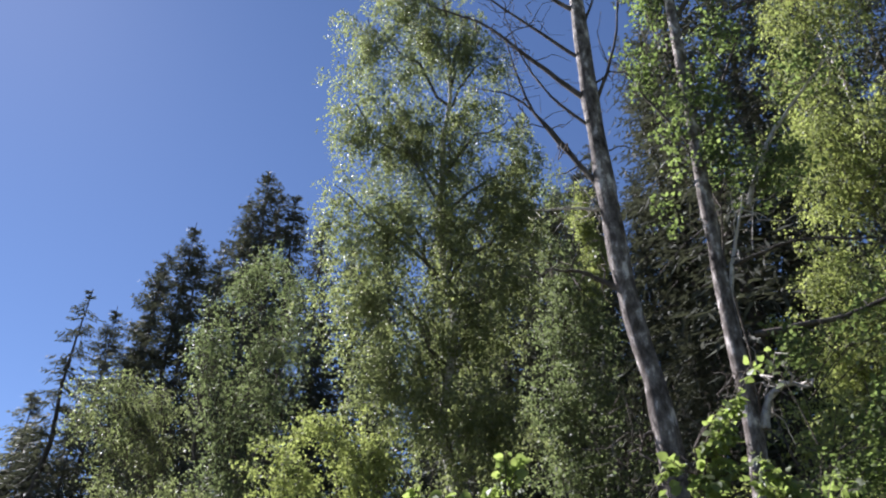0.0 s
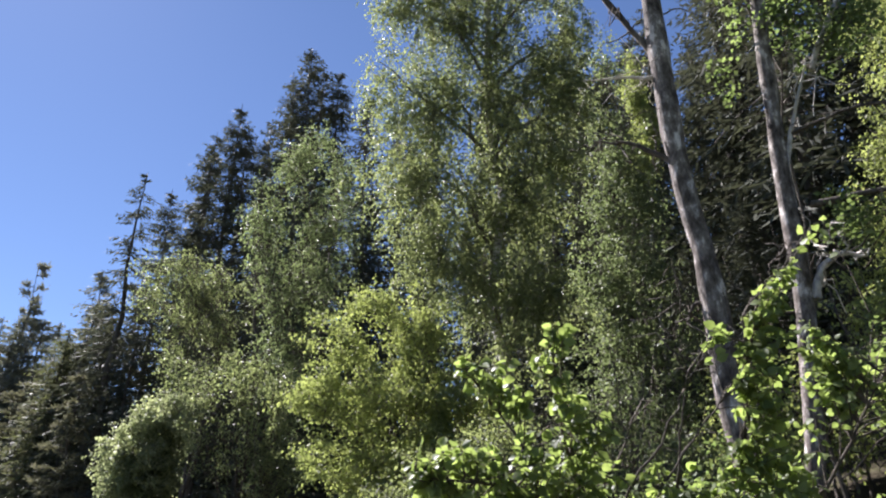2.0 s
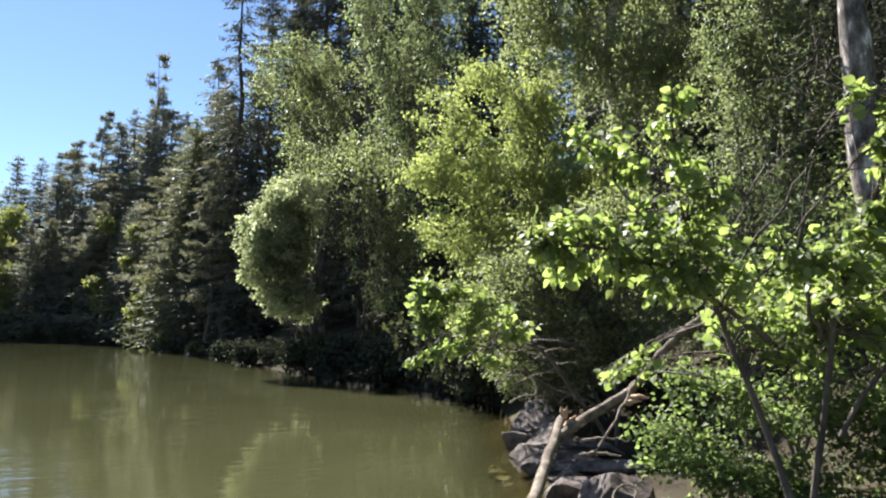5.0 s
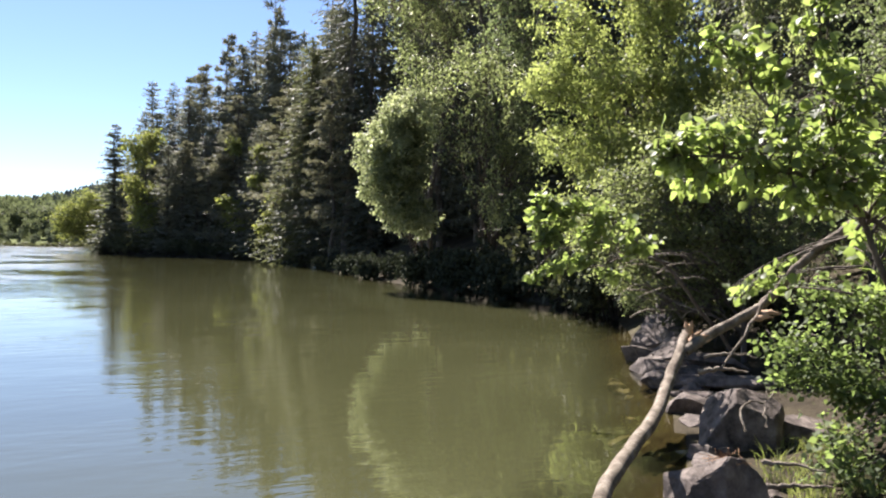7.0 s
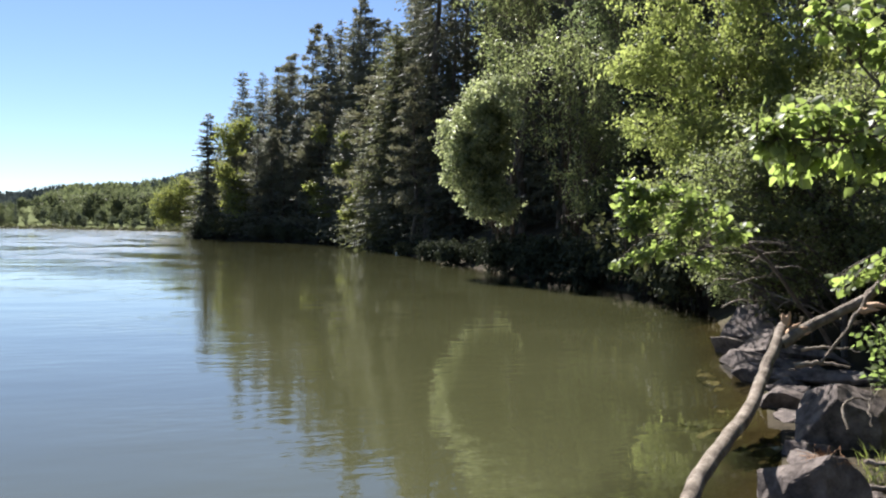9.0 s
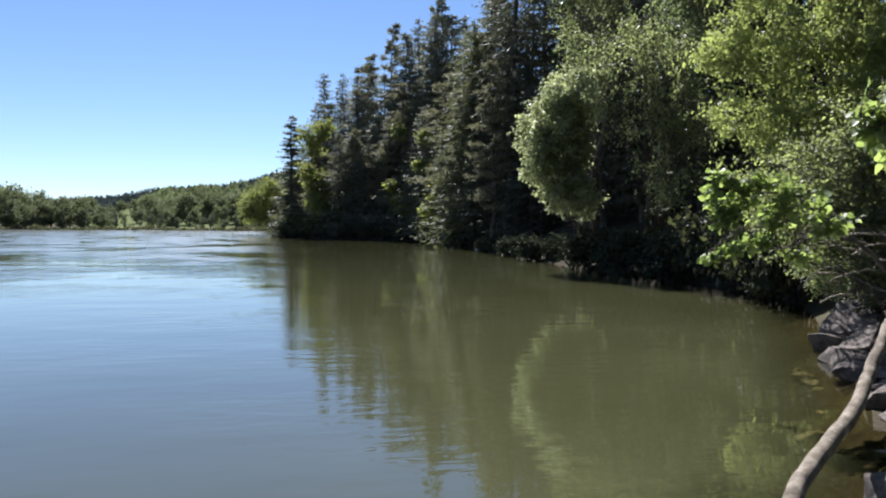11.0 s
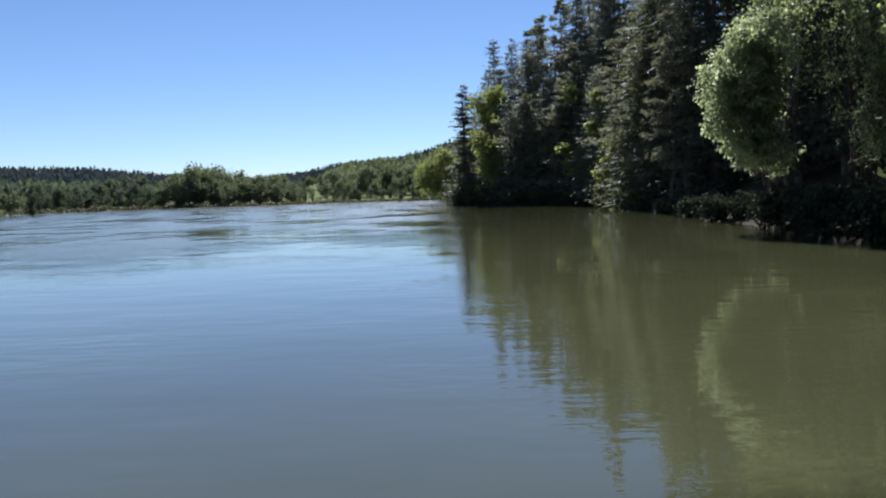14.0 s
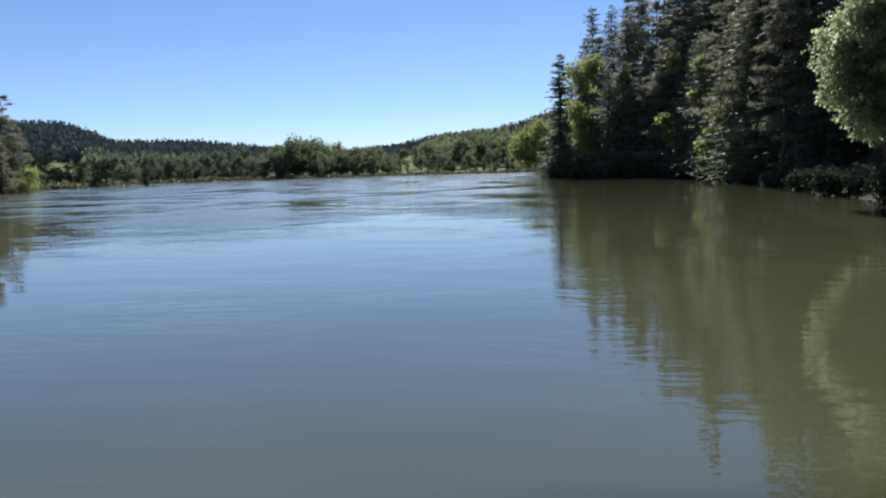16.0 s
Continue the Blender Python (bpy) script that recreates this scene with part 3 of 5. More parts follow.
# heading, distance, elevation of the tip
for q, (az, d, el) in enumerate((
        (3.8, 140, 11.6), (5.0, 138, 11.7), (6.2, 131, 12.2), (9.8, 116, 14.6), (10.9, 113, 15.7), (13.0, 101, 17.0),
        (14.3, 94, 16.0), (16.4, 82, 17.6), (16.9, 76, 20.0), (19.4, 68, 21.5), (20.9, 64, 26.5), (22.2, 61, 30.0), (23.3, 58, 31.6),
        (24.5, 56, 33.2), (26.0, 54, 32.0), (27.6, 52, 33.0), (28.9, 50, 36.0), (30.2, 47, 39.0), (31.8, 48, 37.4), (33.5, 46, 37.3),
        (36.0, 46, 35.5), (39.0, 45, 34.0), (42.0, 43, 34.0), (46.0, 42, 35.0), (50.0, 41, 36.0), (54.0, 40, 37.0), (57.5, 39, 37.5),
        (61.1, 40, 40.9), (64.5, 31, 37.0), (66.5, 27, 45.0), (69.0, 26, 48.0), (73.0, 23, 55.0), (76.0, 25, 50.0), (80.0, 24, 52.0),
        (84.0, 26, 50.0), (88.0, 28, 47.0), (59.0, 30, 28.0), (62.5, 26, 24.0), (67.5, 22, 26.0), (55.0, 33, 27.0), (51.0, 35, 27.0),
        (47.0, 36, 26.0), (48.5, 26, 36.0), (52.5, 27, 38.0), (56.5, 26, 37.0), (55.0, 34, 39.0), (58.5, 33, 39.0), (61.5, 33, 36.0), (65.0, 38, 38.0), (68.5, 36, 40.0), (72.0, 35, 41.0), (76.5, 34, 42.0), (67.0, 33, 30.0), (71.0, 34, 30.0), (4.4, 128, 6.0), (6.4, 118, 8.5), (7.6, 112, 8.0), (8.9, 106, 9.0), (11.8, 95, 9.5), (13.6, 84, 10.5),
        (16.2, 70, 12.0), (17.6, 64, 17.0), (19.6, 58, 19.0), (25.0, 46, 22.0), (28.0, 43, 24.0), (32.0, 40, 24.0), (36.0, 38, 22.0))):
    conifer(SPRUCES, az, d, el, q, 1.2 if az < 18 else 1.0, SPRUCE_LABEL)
rng = np.random.default_rng(43)
TIPS = ((1.5, 3.8, 7, 9, 11, 13, 14.5, 16, 17, 18.5, 24.5, 30, 34, 45, 60, 90), (6.5, 11.0, 12.6, 14.5, 15.2, 16.2, 15.6, 16.8, 19.0, 25, 32, 37, 36.5, 35, 40, 48))
EDGE = ((0.6, 5, 10, 13, 15.5, 18.6, 22.5, 30, 34, 38.5, 60, 90), (131, 109, 97, 80, 62, 47, 40, 34, 31, 28, 22, 20))
for q, az in enumerate(np.concatenate((np.arange(2.2, 17.5, 1.0), np.arange(3.0, 17.0, 0.95), np.arange(18, 62, 4.6)))):
    edge = float(np.interp(az, *EDGE))
    if q < 16:
        conifer(SPRUCES, az, edge + rng.uniform(10, 30), float(np.interp(az, *TIPS)) * rng.uniform(0.8, 1.0), q, 1.45, SPRUCE_LABEL)
    elif q < 31:
        conifer((FAR_SPRUCES if az < 15 else SPRUCES) + PINES, az, edge + rng.uniform(3, 8), float(np.interp(az, *TIPS)) * rng.uniform(0.45, 0.8), q, 1.35, "dark conifer standing close to the lake shore")
    else:
        conifer(SPRUCES, az, edge + rng.uniform(16, 24), float(np.interp(az, *TIPS)) * rng.uniform(0.66, 0.9), q, 1.15, SPRUCE_LABEL)
conifer(SLIM, 1.2, 134, 8.4, 1, 1.7, label="slim pointed spruce at the tip of the wooded point")
conifer(SPARSE, 18.0, 60, 27.6, 2, 1.1, "thin spruce with sparse drooping boughs on the slope")
conifer(OLIVE, 15.2, 70, 15.6, 0, 1.15, "broad old conifer with layered drooping olive boughs", "conifer_tree")
conifer(OLIVE, 13.6, 80, 10.5, 0, 1.0, "broad old conifer with layered drooping olive boughs", "conifer_tree")
for q, (az, d, el, w) in enumerate(((7.2, 126, 13.1, 1), (8.7, 120, 15.2, 1), (12.1, 104, 19.7, 0.8),
                                    (5.8, 112, 7.5, 1.0), (14.7, 74, 7.0, 0.85), (16.8, 60, 12.5, 1.0), (1.8, 131, 4.0, 0.8))):
    conifer(PINES, az, d, el, q, w, PINE_LABEL, "pine_tree")


def at_ground(az, d, sink=0.0):
    x, y, _ = spot(az, d)
    return np.array((x, y, max(float(ground_z(x, y)), 0.05) - sink))


def lobes_from(az0, d0, base, items):
    """Crown masses given by heading, elevation and radius in degrees, seen from the standing place, at the tree's distance."""
    out = []
    for az, el, ra, re, *dd in items:
        d = d0 + (dd[0] if dd else 0)
        c = spot(az, d, EYE_Z + d * math.tan(radians(el)))
        r = d * math.tan(radians(ra))
        out.append((*(c - base), r, r, d * math.tan(radians(re)) / math.cos(radians(el))))
    return out


# big weeping birch
b = at_ground(48.3, 17.5)
branched_tree("birch_tree", "tall weeping birch with white trunk and hanging twigs", b,
              lobes_from(48, 17, b, ((38, 49.5, 3.4, 5), (44, 51, 4.6, 6), (49.5, 50, 2.8, 6), (36.6, 43, 2.8, 4.5), (42.5, 43, 4.6, 6), (48.5, 42, 4.2, 7), (36.2, 37, 2.2, 4), (41, 36, 4, 6), (47, 36, 5, 6.5),
                                     (53, 37.5, 3.0, 4.5), (38, 31, 3.4, 4.5), (44, 29, 5, 6), (50, 29, 4.2, 6), (46, 22, 4.6, 5), (51, 21, 4.2, 5), (44, 56, 5, 3.5), (39, 55, 4, 3), (41, 24, 3.2, 4), (53.5, 32, 2.6, 3), (52, 47.5, 2.6, 4), (54, 43, 2.4, 3.4), (55.6, 40, 2.0, 3), (55, 35.5, 2, 3))),
              152000, 0.086, BIRCH_LEAF, WHITE_BARK, 0.17, 101, boughs=560, twigs=16, reach=0.55, hang=1.2, inner=0.2, swell=1.3, lean=(-0.02, 0.0), shown=0.6)
b = at_ground(59, 19.5)
branched_tree("aspen_tree", "shady green aspen behind the leaning stem", b,
              lobes_from(58, 18.5, b, ((57.2, 38, 1.6, 2.4), (56.4, 34.5, 2, 3), (58, 31, 2.4, 3.2), (60, 28, 2.4, 3.6), (56.5, 28, 2.8, 4), (59, 23, 3.2, 4), (61.5, 18, 3, 4), (57, 17, 3.6, 4), (60, 11, 3.6, 4), (55, 11, 3.6, 4), (55.5, 22, 2.6, 3.4))),
              34000, 0.085, SHADY_LEAF, BARK, 0.12, 112, boughs=420, twigs=9, reach=0.42, hang=0.35)
b = at_ground(60.2, 29)
branched_tree("birch_tree", "sunlit birch top showing between the spruces", b,
              lobes_from(60.2, 28, b, ((60.1, 37.4, 0.9, 1.3), (59.8, 35.2, 1.3, 1.8), (60.6, 33, 1.4, 2.2), (59.6, 30.5, 1.6, 2.4))),
              9000, 0.12, LIME_LEAF, WHITE_BARK, 0.12, 113, boughs=160, twigs=8, reach=0.4, hang=0.7)
# fresh green small tree in front of it
b = at_ground(41.5, 17.0)
branched_tree("alder_tree", "young tree with fresh yellow-green leaves on the bank", b,
              lobes_from(38, 15.5, b, ((37, 20, 2.3, 2.0), (34, 17, 2.4, 2.3), (40.5, 18, 2.8, 2.8), (33, 12.5, 2.0, 2.6), (37, 13.5, 3.2, 3.2), (42, 13, 3.2, 3.6), (33.8, 8, 1.7, 2.3), (37.5, 7.5, 3.2, 3.2),
                                       (42, 7, 3.6, 3.6), (45.5, 11, 3, 4), (36, 3, 2.4, 2), (41, 2.5, 3.4, 2.5), (46, 4, 3, 4))),
              62000, 0.076, LIME_LEAF, TWIG, 0.08, 102, boughs=430, twigs=15, reach=0.36, hang=0.15, stems=4, inner=0.3, swell=1.25)


# grey-green birches and willows above the dark bank
b = at_ground(23, 40)
branched_tree("willow_tree", "grey-green willow with drooping twigs above the water", b,
              lobes_from(22, 37.0, b, ((20, 20.5, 1.4, 1.4), (22.3, 21.4, 1.5, 1.4), (24.8, 20.6, 1.6, 1.6), (19.2, 18.6, 0.9, 1.1), (21.5, 17.8, 1.5, 1.5), (24, 17.5, 1.7, 1.9), (21.9, 14.8, 1.3, 1.4), (24.3, 14, 1.7, 1.9),
                                       (26.2, 17, 1.5, 2.1), (23.5, 12.3, 1.4, 0.9), (22.8, 19.2, 1.6, 1.6))),
              14000, 0.125, WILLOW_LEAF, BARK, 0.17, 103, swell=1.3, boughs=300, twigs=17, reach=0.6, hang=0.7, stems=2, bough_radius=0.025)
b = at_ground(28.6, 34)
branched_tree("willow_tree", "grey-green willow with a hanging curtain of twigs over the water", b,
              lobes_from(28, 29.5, b, ((22.4, 13.9, 1.1, 0.9, 2), (24.4, 13.2, 1.0, 0.8, -1.5), (26.2, 14.6, 1.1, 1.0, -2), (28.4, 14.8, 1.2, 1.0, -2.5), (30.6, 14, 1.1, 1.1, -2), (24.6, 9.4, 0.7, 1.9, -1), (26.2, 9.6, 0.7, 2.3, -1.5), (27.7, 11.2, 0.7, 1.8, -1),
                                       (29.0, 4.6, 0.75, 2.5, -2.5), (28.6, 10.2, 0.6, 1.5, -1.5), (30.4, 9.4, 0.75, 2.4, -1), (32.0, 9, 0.8, 2.2, -1.5), (27.2, 5.2, 0.45, 1.2, -2.5), (30.3, 3.6, 0.5, 1.5, -3))),
              7500, 0.115, WILLOW_LEAF, BARK, 0.13, 109, swell=1.15, boughs=150, twigs=10, reach=0.4, hang=0.8, stems=2, bough_radius=0.02)
b = at_ground(29.5, 36)
branched_tree("willow_tree", "tall grey-green willow on the slope behind the bank", b,
              lobes_from(29, 31, b, ((27, 27, 1.3, 1.8), (28.8, 30.5, 1.4, 1.8), (31.3, 31.5, 1.6, 1.8), (33.8, 30, 1.7, 2.1), (28, 25, 1.6, 2), (31, 27, 1.9, 2.4), (34, 26, 1.9, 2.4), (28.5, 21, 1.7, 2.1), (31.5, 22, 1.9, 2.4),
                                     (34, 21, 1.9, 2.4), (29.5, 17, 1.7, 2.1), (32, 16.5, 1.7, 2.4), (30, 12, 1.7, 2.4), (31.5, 9, 1.5, 2.4), (29.8, 8, 1.4, 1.9), (31.8, 4.5, 1.3, 1.9))),
              30000, 0.115, SHADY_LEAF, BARK, 0.17, 104, swell=1.4, boughs=330, twigs=16, reach=0.6, hang=0.65, stems=2, bough_radius=0.022)
# rounded tree hanging over the water
b = at_ground(23.4, 38.5)
branched_tree("maple_tree", "rounded tree with glossy leaves leaning over the water", b,
              lobes_from(22, 32, b, ((21.9, 7.6, 2.7, 3.9), (20.4, 7.2, 2.2, 3.0), (20.4, 4.9, 1.9, 2.3), (21.8, 3.4, 1.6, 1.6), (21.3, 2.4, 1.4, 1.2), (23.4, 2.6, 1.4, 1.6), (22.2, 10.2, 2.0, 2.0), (22.7, 6.6, 1.1, 2.0, 1.5), (22.6, 11.4, 1.2, 0.9, -2), (24.4, 10.9, 1.1, 0.8, -2.5))),
              34000, 0.13, ROUND_LEAF, BARK, 0.14, 105, swell=1.02, boughs=300, twigs=18, reach=0.42, hang=0.1, inner=0.72, aspect=0.75)
# yellow-green birch behind the two bare stems
b = at_ground(84, 17)
branched_tree("birch_tree", "sunlit yellow-green birch behind the bare stems", b,
              lobes_from(82, 15, b, ((82, 46, 3, 5), (87, 48, 5, 7), (81, 41, 4, 5), (80, 35, 4, 5), (85, 36, 6, 7), (79.5, 28, 4, 5), (78.5, 23, 3.5, 4), (77.5, 28, 2.6, 4), (77, 21, 2.8, 4), (84, 24, 6, 6), (78, 17, 3.5, 4), (83, 14, 6, 6), (77, 10, 3.5, 4), (75, 24, 1.8, 2.6, -1), (74.6, 19, 1.9, 2.6, -1), (73.6, 13.6, 2, 2.6, -1))),
              76000, 0.075, LIME_LEAF, WHITE_BARK, 0.15, 107, boughs=640, twigs=9, reach=0.4, hang=0.6, shown=0.8)
# twiggy bush over the shore stones
b = at_ground(47.5, 12.0)
branched_tree("shore_bush", "twiggy overhanging bush above the shore stones", b,
              lobes_from(38, 12, b, ((36.4, 3, 2.2, 1.4, -0.5), (39, 4.5, 3.0, 2.4), (42, 6, 3.6, 3.6), (37, 0.4, 2.2, 1.3, -0.5), (41, 0.6, 3.6, 2.4), (45, 3, 4, 4.5), (37.2, -1.8, 1.9, 0.9, -0.5), (40, -2.6, 2.8, 1.2),
                                     (39.6, -4.0, 1.6, 0.9, -1), (43.5, -2.4, 3, 1.6), (47, 8, 4, 4), (48, 0, 4, 4))),
              34000, 0.062, SHORE_LEAF, TWIG, 0.05, 108, boughs=520, twigs=9, reach=0.26, hang=0.0, inner=0.3, category="bush", twig_skin=TWIG, bough_radius=0.012)
# low willows over the waterline, the bank's shade put into their near-black leaves
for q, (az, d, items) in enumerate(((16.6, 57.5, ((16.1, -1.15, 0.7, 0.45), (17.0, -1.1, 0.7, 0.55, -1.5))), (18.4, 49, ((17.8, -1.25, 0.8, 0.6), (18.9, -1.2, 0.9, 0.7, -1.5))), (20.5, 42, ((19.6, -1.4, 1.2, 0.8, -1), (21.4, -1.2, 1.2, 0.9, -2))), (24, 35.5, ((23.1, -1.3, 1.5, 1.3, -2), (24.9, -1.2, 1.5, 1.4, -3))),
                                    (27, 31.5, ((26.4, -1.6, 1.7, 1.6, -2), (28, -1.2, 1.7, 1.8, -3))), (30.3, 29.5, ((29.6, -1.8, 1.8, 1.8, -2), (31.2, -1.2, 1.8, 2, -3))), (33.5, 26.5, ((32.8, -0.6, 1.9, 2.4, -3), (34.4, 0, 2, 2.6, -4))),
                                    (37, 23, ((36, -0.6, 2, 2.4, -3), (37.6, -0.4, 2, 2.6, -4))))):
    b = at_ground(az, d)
    branched_tree("willow_bush", "willow hanging low over the water, leaves blackened for the bank's shade", b, lobes_from(az, d, b, items),
                  5200, 0.17, DARK_LEAF, SHADED_BARK, 0.06, 120 + q, boughs=110, twigs=7, reach=0.4, hang=0.45, inner=0.3, category="bush", stems=2, low=0.02, group="willows along the shaded bank")
# dark bush added to cover sunlit ground and keep this gap dark
b = at_ground(46, 13.5)
branched_tree("undergrowth_bush", "added dark bush covering the ground behind the shore stones", b, lobes_from(46, 13.2, b, ((43.6, -4.4, 1.5, 0.9), (45.4, -4.2, 1.8, 1.2), (47.6, -3.8, 2, 1.4), (50, -3.4, 2, 1.6))),
              5000, 0.09, SHADED_SHRUB_LEAF, TWIG, 0.03, 130, boughs=110, twigs=8, reach=0.3, stems=3, category="bush", group="undergrowth")
# understorey on the slope
for q, (az, d, h) in enumerate(((52, 20, 5), (57, 17, 5), (61, 19, 4), (66, 16, 3.5), (71, 15, 3.5), (76, 13, 4), (55, 14, 3.4), (60, 12.5, 2.6), (66, 12, 2.2), (49, 15, 4), (80, 11, 3), (88, 9, 3))):
    b = at_ground(az, d)
    branched_tree("undergrowth_bush", "leafy undergrowth bush on the shady slope", b,
                  ((0, 0, h * 0.6, h * 0.45, h * 0.45, h * 0.4), (h * 0.3, 0.2, h * 0.4, h * 0.35, h * 0.35, h * 0.3), (-h * 0.3, -0.2, h * 0.35, h * 0.35, h * 0.35, h * 0.3)),
                  3400, 0.095, LIME_LEAF if az > 64 else SHADY_LEAF, TWIG, 0.04, 200 + q, boughs=90, twigs=8, reach=0.35, stems=3, category="bush", group="undergrowth")


# ---- shrubs along the wooded shore, leaves darkened in place of crown shade ----
shrub_models = []
for q in range(4):
    rng = np.random.default_rng(700 + q)
    lob = np.array([(rng.uniform(-1.6, 1.6), rng.uniform(-1.2, 1.2), rng.uniform(0.6, 2.6), rng.uniform(0.6, 1.1), rng.uniform(0.6, 1.1), rng.uniform(0.5, 0.9)) for _ in range(12)])
    k = 300
    which = rng.integers(0, 12, k)
    C = lob[which, :3] + unit(rng.normal(size=(k, 3))) * rng.uniform(0.4, 1.1, k)[:, None] * lob[which, 3:]
    C[:, 2] = np.maximum(C[:, 2], 0.15)
    P = C[rng.integers(0, k, 1000)] + rng.normal(size=(1000, 3)) * 0.18
    P[:, 2] = np.maximum(P[:, 2], 0.05)
    cr = quads_mesh("crown", leaf_quads(P, 0.27, rng))
    cr.materials.append(SHADED_SHRUB_LEAF)
    tw = [tube(bent((rng.normal() * 0.2, rng.normal() * 0.2, -0.4), C[rng.integers(0, k)], rng, 0.1, 0.05, 6), np.linspace(0.035, 0.008, 6), 4) for _ in range(14)]
    st = tubes_mesh("stem", tw)
    st.materials.append(SHADED_BARK)
    shrub_models.append((cr, st))


def shrub(x, y, s, seed, tall=1.0):
    rng = np.random.default_rng(seed)
    cr, st = shrub_models[seed % 4]
    root = tagged(new("shore_shrub"), "leafy shrub coloured dark for the shade of the wooded shore", "bush", "shrubs along the shore")
    root.matrix_basis = pose(x, y, max(float(ground_z(x, y)), 0.02), 0, 0, rng.uniform(0, 360)) @ Matrix.Diagonal((s, s, s * tall, 1))
    part("crown", cr, None, root, kind="stuff")
    part("stem", st, None, root, kind="stuff")


way = np.array([spot(a, d)[:2] for a, d in SHORE[9:23]])
leg = np.linalg.norm(np.diff(way, axis=0), axis=1)
run = np.r_[0, np.cumsum(leg)]
rng = np.random.default_rng(71)
at, q = 10.0, 0
while at < run[-1]:
    x, y = np.interp(at, run, way[:, 0]), np.interp(at, run, way[:, 1])
    out = unit(np.array((x, y)))
    if 14.5 < math.degrees(math.atan2(x, y)) < 34:
        at += 2.6
        q += 1
        continue
    off = rng.uniform(0.2, 1.6) if at > 62 else rng.uniform(-0.3, 0.5)
    shrub(x + out[0] * off + off * 0.4, y + out[1] * off, rng.uniform(0.8, 1.35) * (0.9 if at > 62 else 0.75), q, rng.uniform(0.8, 1.2))
    if q % 2:
        shrub(x + 3.5 + rng.uniform(0, 2.5), y + rng.uniform(1, 4), rng.uniform(1.1, 1.7), q + 1, rng.uniform(0.9, 1.4))
    at += rng.uniform(2.2, 3.6) * (0.6 if at < 62 else 1.0)
    q += 1

# ---- two old stems ----
def stem_tree(name, label, az_el, d, radius, seed, branches, bark):
    """A bare old stem. az_el: heading and elevation of points up the stem; branches: lists of the same, with the start radius."""
    rng = np.random.default_rng(seed)

    def way(pts, dd=0.0):
        return np.array([spot(p[0], d + (p[2] if len(p) > 2 else 0) + dd, EYE_Z + (d + (p[2] if len(p) > 2 else 0)) * math.tan(radians(p[1]))) for p in pts])

    def fine(p, k):
        t = np.linspace(0, len(p) - 1, k)
        o = np.stack([np.interp(t, np.arange(len(p)), p[:, q]) for q in range(3)], 1)
        o[1:-1] = 0.25 * o[:-2] + 0.5 * o[1:-1] + 0.25 * o[2:]
        return o + rng.normal(size=o.shape) * 0.008

    p = way(az_el)
    root = tagged(new(name), label, "tree")
    root.location = p[0]
    st = fine(p, 26)
    r = np.linspace(1, 0.7, 26) * radius * (1 + rng.normal(size=26) * 0.08)
    part("trunk", tubes_mesh("trunk", [tube(st - p[0], r, 12)]), bark, root, smooth=True)
    for pts, r0, *pale in branches:
        skin = DEAD_WOOD if pale else BARK
        w = fine(way(pts), 12)
        tb = []
        ob = part("branch", tubes_mesh("branch", [tube(w - p[0], np.linspace(r0, r0 * 0.25, 12), 6)]), skin, root, smooth=True)
        for _ in range(9 if r0 > 0.018 and len(pts) > 2 else 0):
            a = w[rng.integers(3, 12)]
            e = a + unit(rng.normal(size=3)) * rng.uniform(0.3, 1.1)
            tb.append(tube(bent(a, e, rng, 0, 0.09, 6) - p[0], np.linspace(r0 * 0.3, 0.004, 6), 4))
        if tb:
            part("twig", tubes_mesh("twig", tb), skin, ob, smooth=True, kind="stuff")
    return root


stem_tree("old_alder", "leaning grey stem with dead spreading branches", ((66.0, 0), (64.3, 11.2), (64.1, 20.8), (62.9, 29.3), (62.5, 36.6), (62.2, 43.5), (62.4, 51.3), (62.6, 60)), 9.0, 0.168, 301, (
    (((62.4, 37), (60, 40), (56, 44), (54, 49)), 0.05), (((62.2, 44), (57, 47.5), (52, 50.5), (45, 52)), 0.05), (((62.3, 50.5), (58, 52.5), (53, 54)), 0.045),
    (((62.2, 43), (66, 48), (68, 54)), 0.035), (((62.9, 29.5), (59.5, 31.5), (56, 32)), 0.045), (((62.6, 35.8), (60.5, 36.2), (55.6, 36.6)), 0.036, True),
    (((60, 40), (57.5, 43), (54, 45.5), (50, 46)), 0.03), (((62.3, 47), (57, 50), (52, 52.5), (47, 54)), 0.035), (((62.2, 42), (58.5, 44.5), (55.5, 48), (54, 51)), 0.03), (((62.2, 45), (65, 46), (67.5, 45)), 0.022), (((62.3, 49), (65, 52), (67, 55)), 0.028), (((62.5, 55), (57, 56), (52, 57)), 0.03), (((62.5, 40), (64.5, 40.5), (66.5, 39.5)), 0.016), (((64.2, 19), (62.5, 19.2), (62, 17.8)), 0.04), (((64.3, 16), (62.6, 15.2), (61.5, 13.6)), 0.02)), GREY_BARK)
